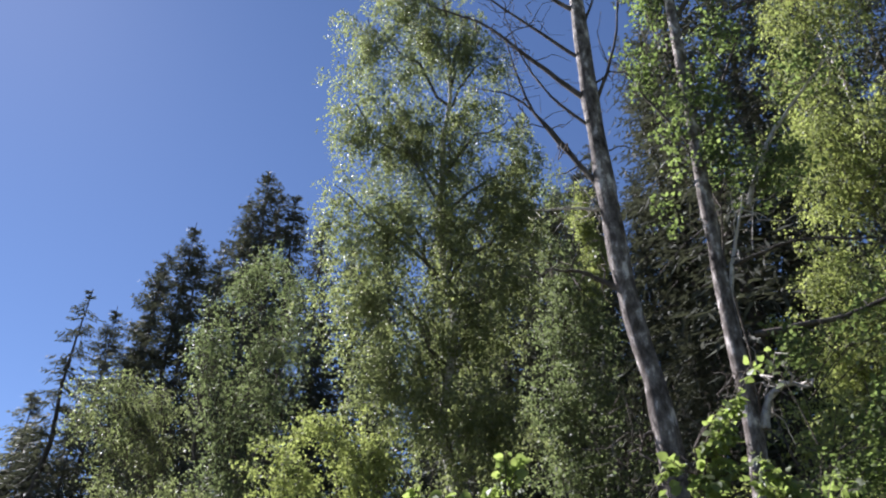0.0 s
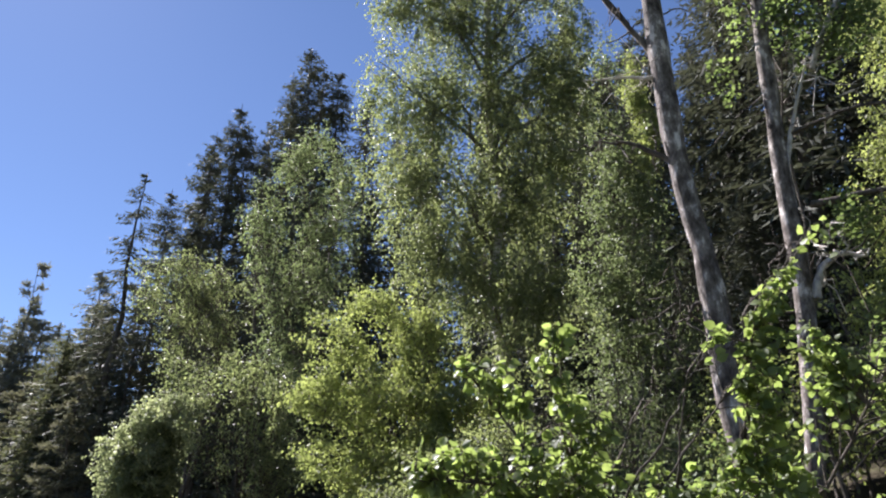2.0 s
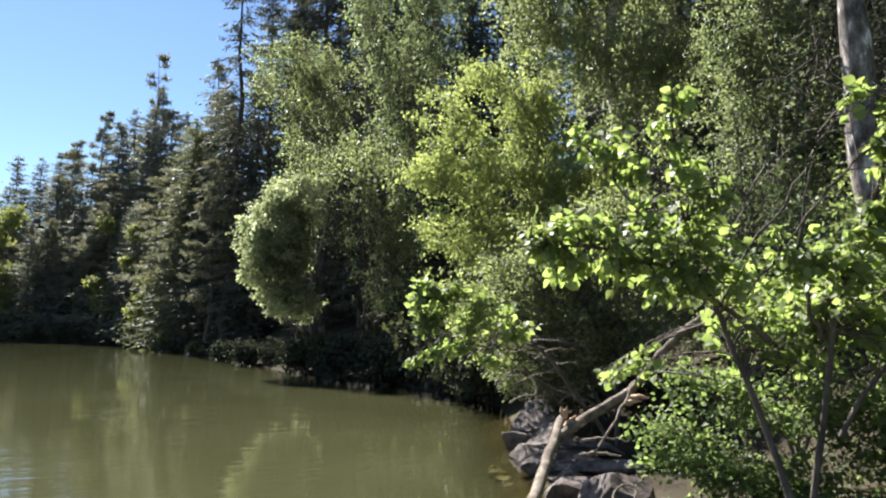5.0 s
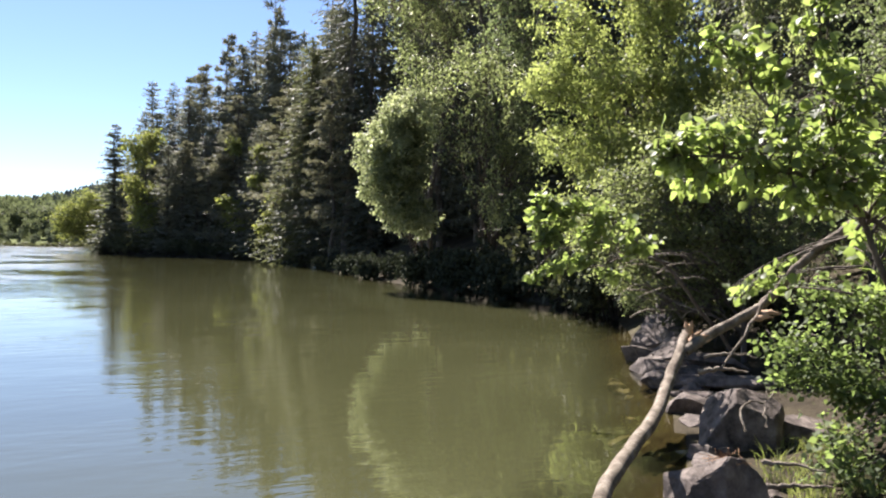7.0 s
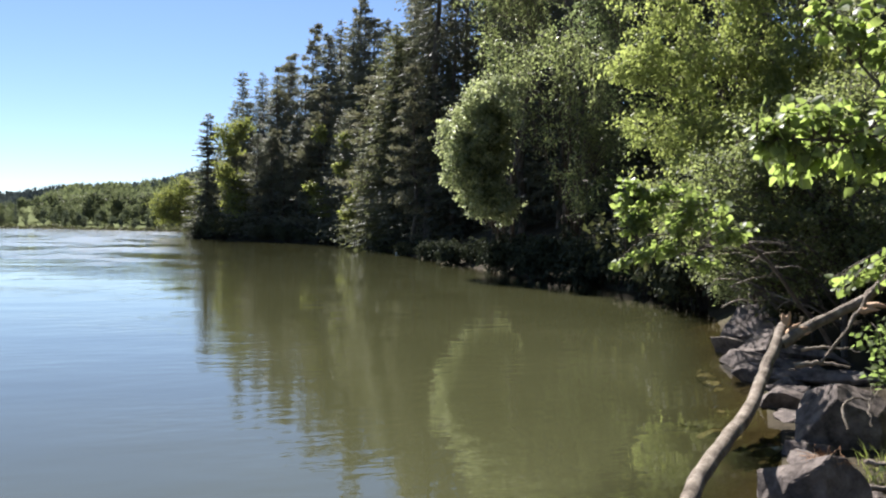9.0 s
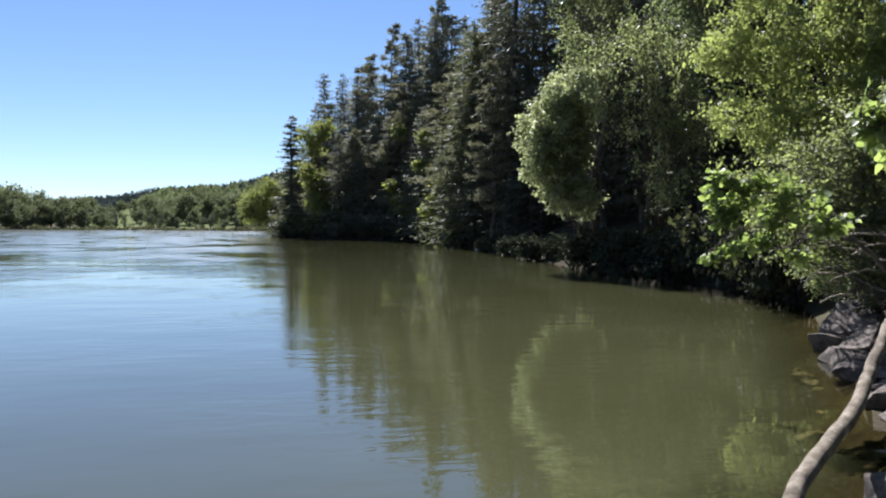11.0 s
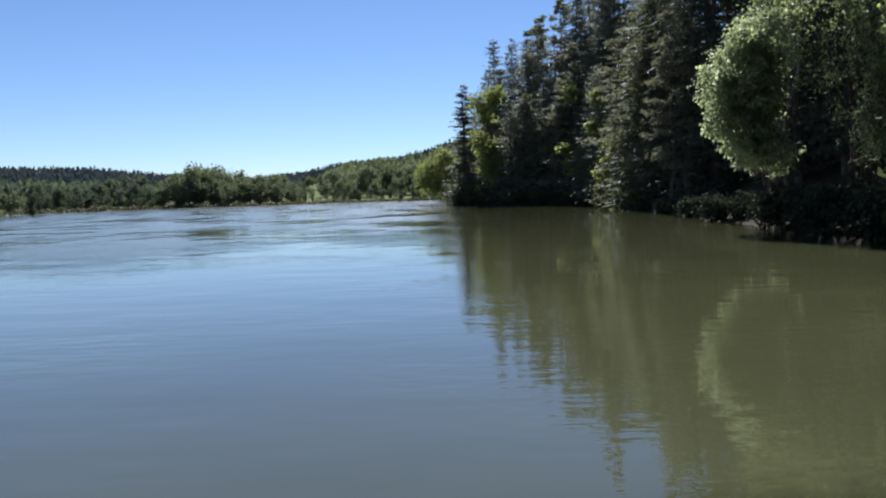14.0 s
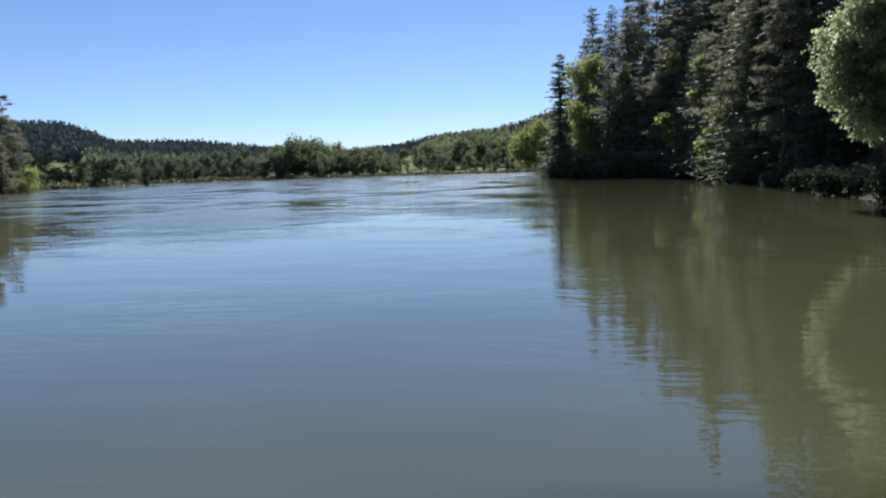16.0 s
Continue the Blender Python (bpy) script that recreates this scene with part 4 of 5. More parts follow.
stem_tree("old_alder", "straight grey stem with curved broken side branches", ((67.0, -3), (69.2, 8), (70.4, 17.7), (70.5, 26.4), (70.8, 34.4), (71.2, 39.4), (72, 48), (72.5, 58)), 9.6, 0.128, 302, (
    (((71.1, 18.6), (71.7, 20.5), (73.2, 21.5), (74.8, 20.9)), 0.07, True), (((70.7, 27), (71.6, 30), (73, 33), (74, 35)), 0.045, True), (((71, 38), (75, 43), (80, 48)), 0.04),
    (((71.1, 39), (68, 43), (66, 46)), 0.03), (((72, 48), (77, 51), (84, 52)), 0.05), (((72, 47), (79, 47.5), (88, 47)), 0.035), (((74, 34), (77, 38), (80, 40), (84, 42)), 0.045, True),
    (((70.5, 23), (69.3, 22), (68.4, 21.4)), 0.025), (((70.4, 17.7), (68.6, 18), (67.6, 18.2)), 0.02), (((72, 25), (78, 25), (86, 26)), 0.05), (((71, 30), (77, 31), (84, 29)), 0.03)), GREY_BARK)
b = at_ground(71, 10.0)
branched_tree("ivy_crown", "loose bright leaves round the straight grey stem", b,
              lobes_from(71, 9.6, b, ((68, 45.5, 2.6, 4), (72, 42, 3.4, 4), (74, 37.5, 3.4, 2.6), (69, 39, 2.6, 2.6), (78, 36, 3.2, 2.6), (70, 51, 3.2, 3), (67.3, 35, 1.6, 1.8), (76, 15, 3.6, 2.6), (80, 18, 4, 4), (75, 24, 2.6, 1.8), (82, 25, 3, 3),
                                      (79, 11, 4, 2), (72, 12, 2.6, 2), (76, 46, 3.4, 3), (82, 42, 3.4, 3))),
              9000, 0.075, BUSH_LEAF, TWIG, 0.03, 110, boughs=210, twigs=6, reach=0.3, inner=0.25, aspect=0.75, bough_radius=0.009)


# ---- near hazel bush ----
def hazel_leaf_mesh(seed):
    """A broad pointed leaf, folded along its rib, with a wavy edge."""
    rng = np.random.default_rng(seed)
    t = np.linspace(0, 1, 6)
    w = np.array((0.06, 0.36, 0.43, 0.36, 0.2, 0.0)) * rng.uniform(0.9, 1.1)
    z = -0.16 * t ** 2 + rng.normal(size=6) * 0.012
    rib = np.stack((t, 0 * t, z), 1)
    lf = np.stack((t + 0.04, w, z + w * 0.25 + rng.normal(size=6) * 0.02), 1)
    rt = np.stack((t + 0.04, -w, z + w * 0.25 + rng.normal(size=6) * 0.02), 1)
    V = np.concatenate((rib, lf, rt))
    F = []
    for q in range(5):
        F.append((q, q + 1, 7 + q, 6 + q))
        F.append((q, 12 + q, 13 + q, q + 1))
    return V, np.array(F)


def hazel(base, lobes, shoots, size, singles, seed, label, stem_pts, name="hazel_bush", per=7, arch=0.16):
    """A bush of arching shoots that grow from its stems, with broad leaves set alternately along each shoot and hanging a little."""
    rng = np.random.default_rng(seed)
    root = tagged(new(name), label, "bush")
    root.location = base
    lob = np.array(lobes)
    shapes = [hazel_leaf_mesh(seed + q) for q in range(4)]
    stems = []
    for pts, r0, r1 in stem_pts:
        w = np.array(pts) - base
        t = np.linspace(0, len(w) - 1, 14)
        w = np.stack([np.interp(t, np.arange(len(w)), w[:, q]) for q in range(3)], 1) + rng.normal(size=(14, 3)) * 0.012
        stems.append(w)
        part("stem", tubes_mesh("stem", [tube(w, np.linspace(r0, r1, 14), 7)]), TWIG, root, smooth=True)
    joints = np.concatenate([w[4:] for w in stems])
    wgt = (lob[:, 3] * lob[:, 4] * lob[:, 5]) ** 0.5
    which = rng.choice(len(lob), shoots, p=wgt / wgt.sum())
    d = unit(rng.normal(size=(shoots, 3)))
    E = lob[which, :3] + d * (rng.uniform(0.1, 1.25, shoots) ** 0.7)[:, None] * lob[which, 3:] * np.array((1, 1, 1.6))
    tb, P, A = [], [], []
    for q in range(shoots):
        order = np.argsort(np.linalg.norm(joints - E[q] + (0, 0, 0.25), axis=1))
        S = joints[order[rng.integers(0, 3)]]
        gap = E[q] - S
        L = np.linalg.norm(gap)
        if L > 0.75:
            S = E[q] - gap / L * 0.75
        u = np.linspace(0, 1, 6)[:, None]
        mid = (S + E[q]) / 2 + np.array((0, 0, arch * min(L, 0.75))) + rng.normal(size=3) * 0.03
        line = S * (1 - u) ** 2 + mid * 2 * u * (1 - u) + E[q] * u ** 2
        tb.append(tube(line, np.linspace(0.006, 0.002, 6), 4))
        go = unit(E[q] - mid)
        side = unit(np.cross(go, (0, 0, 1.0)))
        n = per + rng.integers(-3, 4)
        f = 0.45 + 0.57 * (np.arange(n) + 0.5) / n
        for j, ff in enumerate(f):
            at = np.array([np.interp(ff, u[:, 0], line[:, c]) for c in range(3)])
            out = unit(side * (1 if j % 2 else -1) * rng.uniform(0.5, 1.0) + go * rng.uniform(0.3, 0.9) + rng.normal(size=3) * 0.35 + np.array((0, 0, -0.55)))
            P.append(at + out * 0.012)
            A.append(out)
    P, A = np.array(P), np.array(A)
    n = len(P)
    B = unit(np.cross(np.array((0, 0, 0.55)) + rng.normal(size=(n, 3)) * 0.7, A))
    N = np.cross(A, B)
    S = size * rng.uniform(0.55, 1.25, n)
    near = np.argsort(np.linalg.norm((P + base)[:, :2], axis=1) - 0.35 * P[:, 2])[:singles]
    one = np.zeros(n, bool)
    one[near] = True
    Vs, Fs, at = [], [], 0
    for q in np.nonzero(~one)[0]:
        v, f = shapes[q % 4]
        Vs.append(P[q] + S[q] * (v[:, :1] * A[q] + v[:, 1:2] * B[q] + v[:, 2:] * N[q]))
        Fs.append(f + at)
        at += len(v)
    F = np.concatenate(Fs)
    part("foliage", mesh_of("foliage", np.concatenate(Vs), np.full(len(F), 4), F.ravel()), HAZEL_LEAF, root, kind="stuff")
    part("twig", tubes_mesh("twig", tb), TWIG, root, kind="stuff")
    meshes = []
    for v, f in shapes:
        me = mesh_of("leaf", v, np.full(len(f), 4), f.ravel())
        me.materials.append(HAZEL_SINGLE)
        meshes.append(me)
    for q in near:
        ob = part("leaf", meshes[q % 4], None, root)
        m = Matrix((A[q], B[q], N[q])).transposed().to_4x4() @ Matrix.Diagonal((S[q], S[q], S[q], 1))
        m.translation = P[q]
        ob.matrix_basis = m
    return root


def sight(az, el, d):
    return spot(az, d, EYE_Z + d * math.tan(radians(el)))


hb = at_ground(58, 6.3)
hl = []
for az, el, ra, re, d in ((52, 17.5, 0.9, 1.2, 4.9), (50.5, 15.5, 0.9, 1.0, 4.9), (46.5, 14.8, 1.9, 0.8, 4.9), (44.4, 15.8, 0.7, 0.6, 4.9), (48.5, 13, 1.4, 1, 5), (52.7, 12.5, 1.3, 1.6, 5), (55.3, 10.5, 0.9, 0.9, 5),
                          (42, 7.8, 1.6, 1.4, 4.9), (45, 8.2, 2, 1.6, 5), (49, 8.2, 2.4, 1.9, 5.1), (53, 8, 2.2, 2, 5.2), (43.5, 5.2, 1.6, 0.9, 5), (47, 5.4, 2.4, 1.2, 5.1), (51, 5, 2.6, 1.6, 5.3), (55, 5.5, 2.5, 1.8, 5.4),
                          (59.5, 6, 2.4, 1.4, 5.6), (63, 5.5, 2.4, 1.8, 5.8), (64.0, 17.4, 0.8, 0.6, 5.6), (65.6, 13.6, 0.9, 1.0, 5.6), (67.8, 16.5, 1.3, 1.8, 5.6), (67.2, 11, 1.5, 1.5, 5.7), (65, 9, 1.6, 1.3, 5.7),
                          (68.6, 19.2, 1.0, 1.0, 5.6), (69.7, 20.6, 0.6, 0.6, 5.7), (66.9, 17.8, 1.0, 0.9, 5.6), (72.4, 23.4, 0.5, 0.6, 5.8), (66.5, 14, 1.6, 2, 5.6), (67, 7, 2, 1.6, 5.8), (71, 13, 2, 1.6, 6), (75, 12.5, 2.4, 1.8, 6.2), (70, 16, 1.0, 1.2, 6), (46.8, -2.9, 1.8, 0.4, 5.6), (56, 1, 3, 2, 6.2), (61, 1.5, 3, 2.2, 6.3), (66, 2.5, 3, 3, 6.3)):
    c = sight(az, el, d) - hb
    hl.append((*c, d * math.tan(radians(ra)), d * math.tan(radians(ra)), d * math.tan(radians(re))))
hazel(hb, hl, 800, 0.076, 300, 401, "hazel bush with bright fresh leaves on the stony bank", (
    ((sight(60, -14, 6.0), sight(57, -4, 5.9), sight(54, 3, 5.6), sight(52, 10, 5.2), sight(51.5, 16, 4.9)), 0.03, 0.006),
    ((sight(58, 0, 5.9), sight(52, 5, 5.4), sight(46, 7, 5.0), sight(41, 7, 4.9)), 0.022, 0.005),
    ((sight(50, 6, 5.3), sight(49, 9.5, 5.1), sight(46.5, 13, 5.0), sight(44.4, 15.4, 4.9)), 0.012, 0.004),
    ((sight(60, -12, 6.2), sight(62, 2, 6.0), sight(65, 10, 5.8), sight(66, 18, 5.6)), 0.028, 0.006),
    ((sight(54, 1.5, 5.7), sight(57, 7, 5.6), sight(60.5, 11.5, 5.5), sight(61.5, 14.5, 5.5)), 0.013, 0.004),
    ((sight(55, 1.0, 5.7), sight(58.5, 6, 5.6), sight(62, 10.5, 5.5), sight(64, 12.5, 5.5)), 0.011, 0.004),
    ((sight(53.5, 3, 5.6), sight(56, 8.5, 5.6), sight(58, 13, 5.5), sight(58.6, 16, 5.5)), 0.01, 0.003),
    ((sight(62, -6, 6.2), sight(68, 4, 6.2), sight(72, 10, 6.1), sight(75, 14, 6.1)), 0.02, 0.005),
    ((sight(61, 0, 6.0), sight(60, 7, 5.7), sight(61, 13, 5.5)), 0.018, 0.005)))

mb = at_ground(46.5, 10.8)
ml = []
for az, el, ra, re in ((31.9, 2.6, 0.8, 0.45), (32.8, 4.0, 0.9, 0.5), (34.2, 3.0, 1.2, 0.5), (33.0, 1.4, 0.9, 0.4), (32.3, -2.0, 0.8, 0.35), (33.8, -1.1, 1.0, 0.4), (35.3, 4.0, 0.9, 0.4), (37.1, 3.2, 1.2, 0.5), (38.9, 2.1, 1.3, 0.5),
                       (35.6, -0.6, 1.0, 0.35), (38, -1.8, 1.2, 0.35), (36.2, 1.6, 1.3, 0.4), (40.5, 0.6, 1.4, 0.5)):
    ml.append((*(sight(az, el, 8.6) - mb), 8.6 * math.tan(radians(ra)), 8.6 * math.tan(radians(ra)), 8.6 * math.tan(radians(re))))
hazel(mb, ml, 190, 0.085, 150, 402, "fresh bright maple branches reaching over the water", (
    ((sight(46.5, -7, 10.6), sight(42, -1, 9.6), sight(37, 2.6, 8.8), sight(32.5, 3.0, 8.6)), 0.028, 0.005),
    ((sight(42, -1, 9.6), sight(38, 0.6, 9.0), sight(34, 0.2, 8.7), sight(32, -1.6, 8.6)), 0.018, 0.004),
    ((sight(40, 0.2, 9.2), sight(37, -1.2, 8.8), sight(33.4, -1.6, 8.6)), 0.012, 0.004)), "maple_bush", arch=0.05)
b = at_ground(58, 7.8)
branched_tree("bank_bush", "dense small-leaved bush on the stony bank", b,
              lobes_from(56, 7.0, b, ((53, -3, 2.6, 2.2), (51.4, -6.6, 2.2, 2.4), (54, -9, 3.2, 2.6), (57, -4, 3.6, 2.8), (58, -10, 4, 3.6), (62, -4, 4, 4), (63, -11, 4, 4), (67, -5, 4, 5), (60, 2, 4, 3), (70, 0, 4, 6), (49.5, -6.4, 1.7, 1.7), (49.9, -8.8, 1.3, 1.4), (51.6, -10, 1.6, 1.4),
                                      (56, 4, 3.4, 3), (64, 5, 4, 4), (50.8, -3.4, 1.6, 1.2), (52.6, -13, 1.6, 1.4, -1), (54.6, -15, 2, 1.8, -1), (58, -16, 3, 2, -1), (51.6, -15.6, 1.2, 1, -1.2))),
              19000, 0.058, BUSH_LEAF, TWIG, 0.03, 111, boughs=420, twigs=8, reach=0.16, inner=0.3, aspect=0.78, stems=5, category="bush", bough_radius=0.006)

# ---- broken branch leaning into the water ----
rng = np.random.default_rng(55)
bp = np.array([sight(*q) for q in ((33.6, -26, 3.3), (36.9, -18.7, 4.05), (37.7, -17, 4.3), (39.1, -14.9, 4.75), (40.7, -12.8, 5.25), (41.6, -11.1, 5.7), (42.2, -9, 6.2), (42.9, -7.3, 6.6), (43.5, -5.5, 6.95))])
bb = bp[0].copy()
branch = tagged(new("broken_branch"), "bare broken branch leaning from the bushes over the water", "branch")
branch.location = bb


def smooth_way(p, k, jitter=0.01):
    t = np.linspace(0, len(p) - 1, k)
    o = np.stack([np.interp(t, np.arange(len(p)), p[:, q]) for q in range(3)], 1)
    for _ in range(2):
        o[1:-1] = 0.25 * o[:-2] + 0.5 * o[1:-1] + 0.25 * o[2:]
    o[1:-1] += rng.normal(size=o[1:-1].shape) * jitter
    return o


w = smooth_way(bp, 30, 0.0035)
part("limb", tubes_mesh("limb", [tube(w - bb, np.r_[np.linspace(0.05, 0.044, 29), 0.004] * (1 + rng.normal(size=30) * 0.01), 12)]), DRIFT, branch, smooth=True)
w2 = smooth_way(np.array([sight(*q) for q in ((43.2, -7.3, 6.62), (44.8, -6, 6.75), (46.3, -5.1, 6.85), (47.8, -4.2, 6.9), (48.8, -3.4, 6.9), (49.7, -2.2, 6.85), (50.7, -0.8, 6.8), (52.2, 0.6, 6.7), (54.4, 2.5, 6.6))]), 30, 0.004)
part("limb", tubes_mesh("limb", [tube(w2 - bb, np.linspace(0.047, 0.034, 30) * (1 + rng.normal(size=30) * 0.01), 12)]), DRIFT, branch, smooth=True)
w3 = smooth_way(np.array([sight(48.7, -3.3, 6.85), sight(47.6, -5.4, 6.7), sight(45.7, -8.4, 6.5)]), 10)
part("twig", tubes_mesh("twig", [tube(w3 - bb, np.linspace(0.02, 0.01, 10), 6)]), DRIFT, branch, smooth=True)
for az, el, a2, e2 in ((43.6, -6.6, 44.4, -5.7), (43.8, -6.5, 44.9, -6.0), (43.5, -5.9, 43.7, -5.0), (43.9, -6.8, 45.1, -6.3), (48.4, -4.3, 49.7, -4.2), (48.0, -4.6, 49.2, -4.5), (43.4, -5.7, 43.2, -5.1)):
    part("splinter", tubes_mesh("splinter", [tube(bent(sight(az, el, 6.72), sight(a2, e2, 6.68), rng, 0, 0.04, 5) - bb, np.array((0.03, 0.028, 0.022, 0.014, 0.003)), 5)]), FRESH_WOOD, branch, "pale freshly split wood")


# ---- shore stones ----
def rock(c, size, seed, turn=0.0, label="angular grey-brown stone at the water's edge", skin=None, breaks=()):
    """A split block of stone: flat breaks, worn edges, a rough skin."""
    rng = np.random.default_rng(seed)
    bm = bmesh.new()
    for _ in range(20):
        p = rng.normal(size=3)
        p = p / (np.abs(p) ** 3).sum() ** (1 / 3) * rng.uniform(0.75, 1.05)
        bm.verts.new(p * (1, 1, 0.9))
    hull = bmesh.ops.convex_hull(bm, input=bm.verts[:])
    bmesh.ops.delete(bm, geom=[v for v in bm.verts if not v.link_faces], context="VERTS")
    for nx, ny, nz, off in breaks:
        nn = Vector((nx, ny, nz)).normalized()
        cut = bmesh.ops.bisect_plane(bm, geom=bm.verts[:] + bm.edges[:] + bm.faces[:], plane_co=nn * off, plane_no=nn, clear_outer=True)
        bmesh.ops.holes_fill(bm, edges=[e for e in bm.edges if e.is_boundary], sides=0)
    bmesh.ops.dissolve_limit(bm, angle_limit=radians(14), verts=bm.verts[:], edges=bm.edges[:])
    bmesh.ops.bevel(bm, geom=bm.edges[:], offset=0.025, segments=1, affect="EDGES")
    bmesh.ops.triangulate(bm, faces=bm.faces[:])
    for _ in range(2):
        bmesh.ops.subdivide_edges(bm, edges=[e for e in bm.edges if e.calc_length() > 0.16], cuts=1)
        bmesh.ops.triangulate(bm, faces=bm.faces[:])
    for v in bm.verts:
        v.co = v.co * (1 + 0.06 * noise.fractal(v.co * 2.6 + Vector((seed, 0, 0)), 0.9, 2.0, 5))
        v.co = (v.co.x * size[0], v.co.y * size[1], v.co.z * size[2])
    bmesh.ops.recalc_face_normals(bm, faces=bm.faces[:])
    ob = part("stone", bm, skin or STONE, smooth=False)
    lean = 0 if breaks else 8
    ob.matrix_basis = pose(*c, rng.uniform(-lean, lean), rng.uniform(-lean, lean), turn)
    return tagged(ob, label, "stone", "stones along the shore")


for q, (az, d, z, sz) in enumerate(((44.5, 6.85, 0.02, (0.13, 0.12, 0.12)), (43.9, 9.6, 0.05, (0.26, 0.16, 0.07)), (46.3, 10.0, 0.16, (0.6, 0.16, 0.09)),
                                    (45.9, 11.3, 0.24, (0.5, 0.2, 0.1)), (40.9, 12.6, 0.05, (0.45, 0.35, 0.24)), (41.6, 13.6, 0.2, (0.6, 0.45, 0.5)), (41.5, 11.4, 0.04, (0.4, 0.3, 0.2)), (42.2, 12.3, 0.15, (0.45, 0.4, 0.36)), (42.2, 10.4, 0.03, (0.36, 0.3, 0.18)), (43.6, 12.2, 0.08, (0.4, 0.3, 0.26)), (44.7, 11.0, 0.02, (0.42, 0.3, 0.22)), (45.6, 8.9, 0.05, (0.36, 0.25, 0.16)),
                                    (44.9, 8.2, 0.0, (0.3, 0.2, 0.1)))):
    rock(spot(az, d, z), (sz[0] * 1.1, sz[1] * 1.1, sz[2] * 1.1), 540 + q, -az + (q * 37 % 30) - 15)
rock(spot(46.9, 7.3, 0.16), (0.44, 0.42, 0.46), 561, -46.9, "dark angular boulder with a pale sunlit edge", breaks=((0.25, -1, 0.12, 0.5), (-0.75, -0.3, 0.62, 0.56), (-0.5, 0.1, 1, 0.8), (0.9, -0.4, 0.1, 0.8)))
rock(spot(45.1, 5.2, 0.22), (0.4, 0.38, 0.46), 562, -46.0, "broad sunlit grey boulder with a rounded top", breaks=((-0.45, -0.5, 1, 0.72), (0.8, -0.7, 0.2, 0.7), (0, -1, 0.1, 0.8)))
rock(spot(50.4, 7.6, 0.0), (0.42, 0.36, 0.34), 563, -50, "dark mossy boulder under the bush", breaks=((0, -1, 0.2, 0.6),))
rng = np.random.default_rng(58)
for q in range(20):
    d = 4.9 + q * 0.42
    az = float(np.interp(d, (4.9, 6.0, 7.2, 10, 13), (42.5, 44.2, 43.6, 41.8, 41.0))) + rng.uniform(0.6, 5.0)
    w = rng.uniform(0.12, 0.27)
    rock(spot(az, d, rng.uniform(0.0, 0.08)), (w, w * rng.uniform(0.6, 0.9), w * rng.uniform(0.5, 0.8)), 580 + q, rng.uniform(0, 180), "small grey-brown stone wedged at the water's edge")
rock(spot(43.0, 7.0, -0.09), (0.2, 0.16, 0.12), 571, -40, "yellowish algae-covered stone just breaking the water", skin=SUNKEN)

rng = np.random.default_rng(59)
for q in range(16):
    d = 5.2 + q * 0.42
    az = float(np.interp(d, (4.9, 6.0, 7.2, 10, 13), (41.0, 43.6, 43.2, 41.2, 40.4))) - rng.uniform(0.2, 3.2)
    w = rng.uniform(0.12, 0.3)
    rock(spot(az, d, -0.12 - 0.5 * w * rng.uniform(0.6, 1.2)), (w, w * 0.8, w * 0.45), 620 + q, rng.uniform(0, 180), "algae-covered stone on the lake bed near the shore", skin=SUNKEN)

# grass tufts between the stones
def grass_tuft(az, d, seed, tall=0.35, count=70):
    rng = np.random.default_rng(seed)
    b = at_ground(az, d)
    V = []
    for _ in range(count):
        p = np.array((rng.normal() * 0.07, rng.normal() * 0.07, -0.02))
        lean = np.array((rng.normal() * 0.3, rng.normal() * 0.3, 1.0)) * tall * rng.uniform(0.5, 1.1)
        side = unit(np.cross(lean, rng.normal(size=3))) * 0.0035
        mid = p + lean * 0.6
        tip = p + lean + np.array((lean[0], lean[1], -0.12 * tall)) * 0.4
        V.extend((p - side, p + side, mid + side * 0.8, mid - side * 0.8, mid - side * 0.8, mid + side * 0.8, tip + side * 0.1, tip - side * 0.1))
    root = part("grass_tuft", quads_mesh("grass_tuft", np.array(V)), GRASS)
    root.location = b
    return tagged(root, "tuft of fresh grass between the shore stones", "grass", "grass tufts on the bank")


rng = np.random.default_rng(67)
for q, (az, d) in enumerate(((49.3, 6.2), (50.5, 6.0), (51.5, 5.6), (50.8, 7.2), (52.5, 5.8), (49.6, 6.6), (51.2, 6.4), (52.2, 7.0), (53.4, 6.3), (54.2, 7.2), (53.0, 7.6), (55.0, 6.0), (51.4, 4.9), (53.4, 5.1), (52.8, 6.8))):
    grass_tuft(az, d, 900 + q, 0.14 + 0.04 * (q % 3), 50)


def dead_twig(points, r, label="thin bare curved twig caught among the stones"):
    p = np.array([sight(*q) for q in points])
    root = part("dead_twig", tubes_mesh("dead_twig", [tube(smooth_way(p, 14, 0.006) - p[0], np.linspace(r, r * 0.3, 14), 5)]), DRIFT, smooth=True)
    root.location = p[0]
    return tagged(root, label, "twig", "dead twigs on the shore")


rng = np.random.default_rng(66)
dead_twig(((47.4, -12.6, 5.6), (46.9, -11.2, 5.7), (47.6, -10.4, 5.8), (48.6, -10.6, 5.9), (49.2, -9.6, 6.0)), 0.012)
dead_twig(((48.8, -12.2, 5.7), (48.6, -10.8, 5.8), (48.9, -9.4, 5.9)), 0.009)
dead_twig(((48.5, -14.6, 5.8), (50.2, -14.4, 5.8), (52.5, -14.6, 5.7)), 0.022, "weathered stick lying across the stones")
dead_twig(((48.0, -16.3, 5.4), (50.4, -15.8, 5.4), (53.0, -15.6, 5.3)), 0.024, "weathered stick lying across the stones")
dead_twig(((44.6, -7.6, 8.4), (46.4, -7.2, 8.4), (48.2, -7.4, 8.3)), 0.02)
dead_twig(((44.2, -8.7, 8.0), (46.0, -8.3, 8.0), (47.6, -8.5, 7.9)), 0.03)
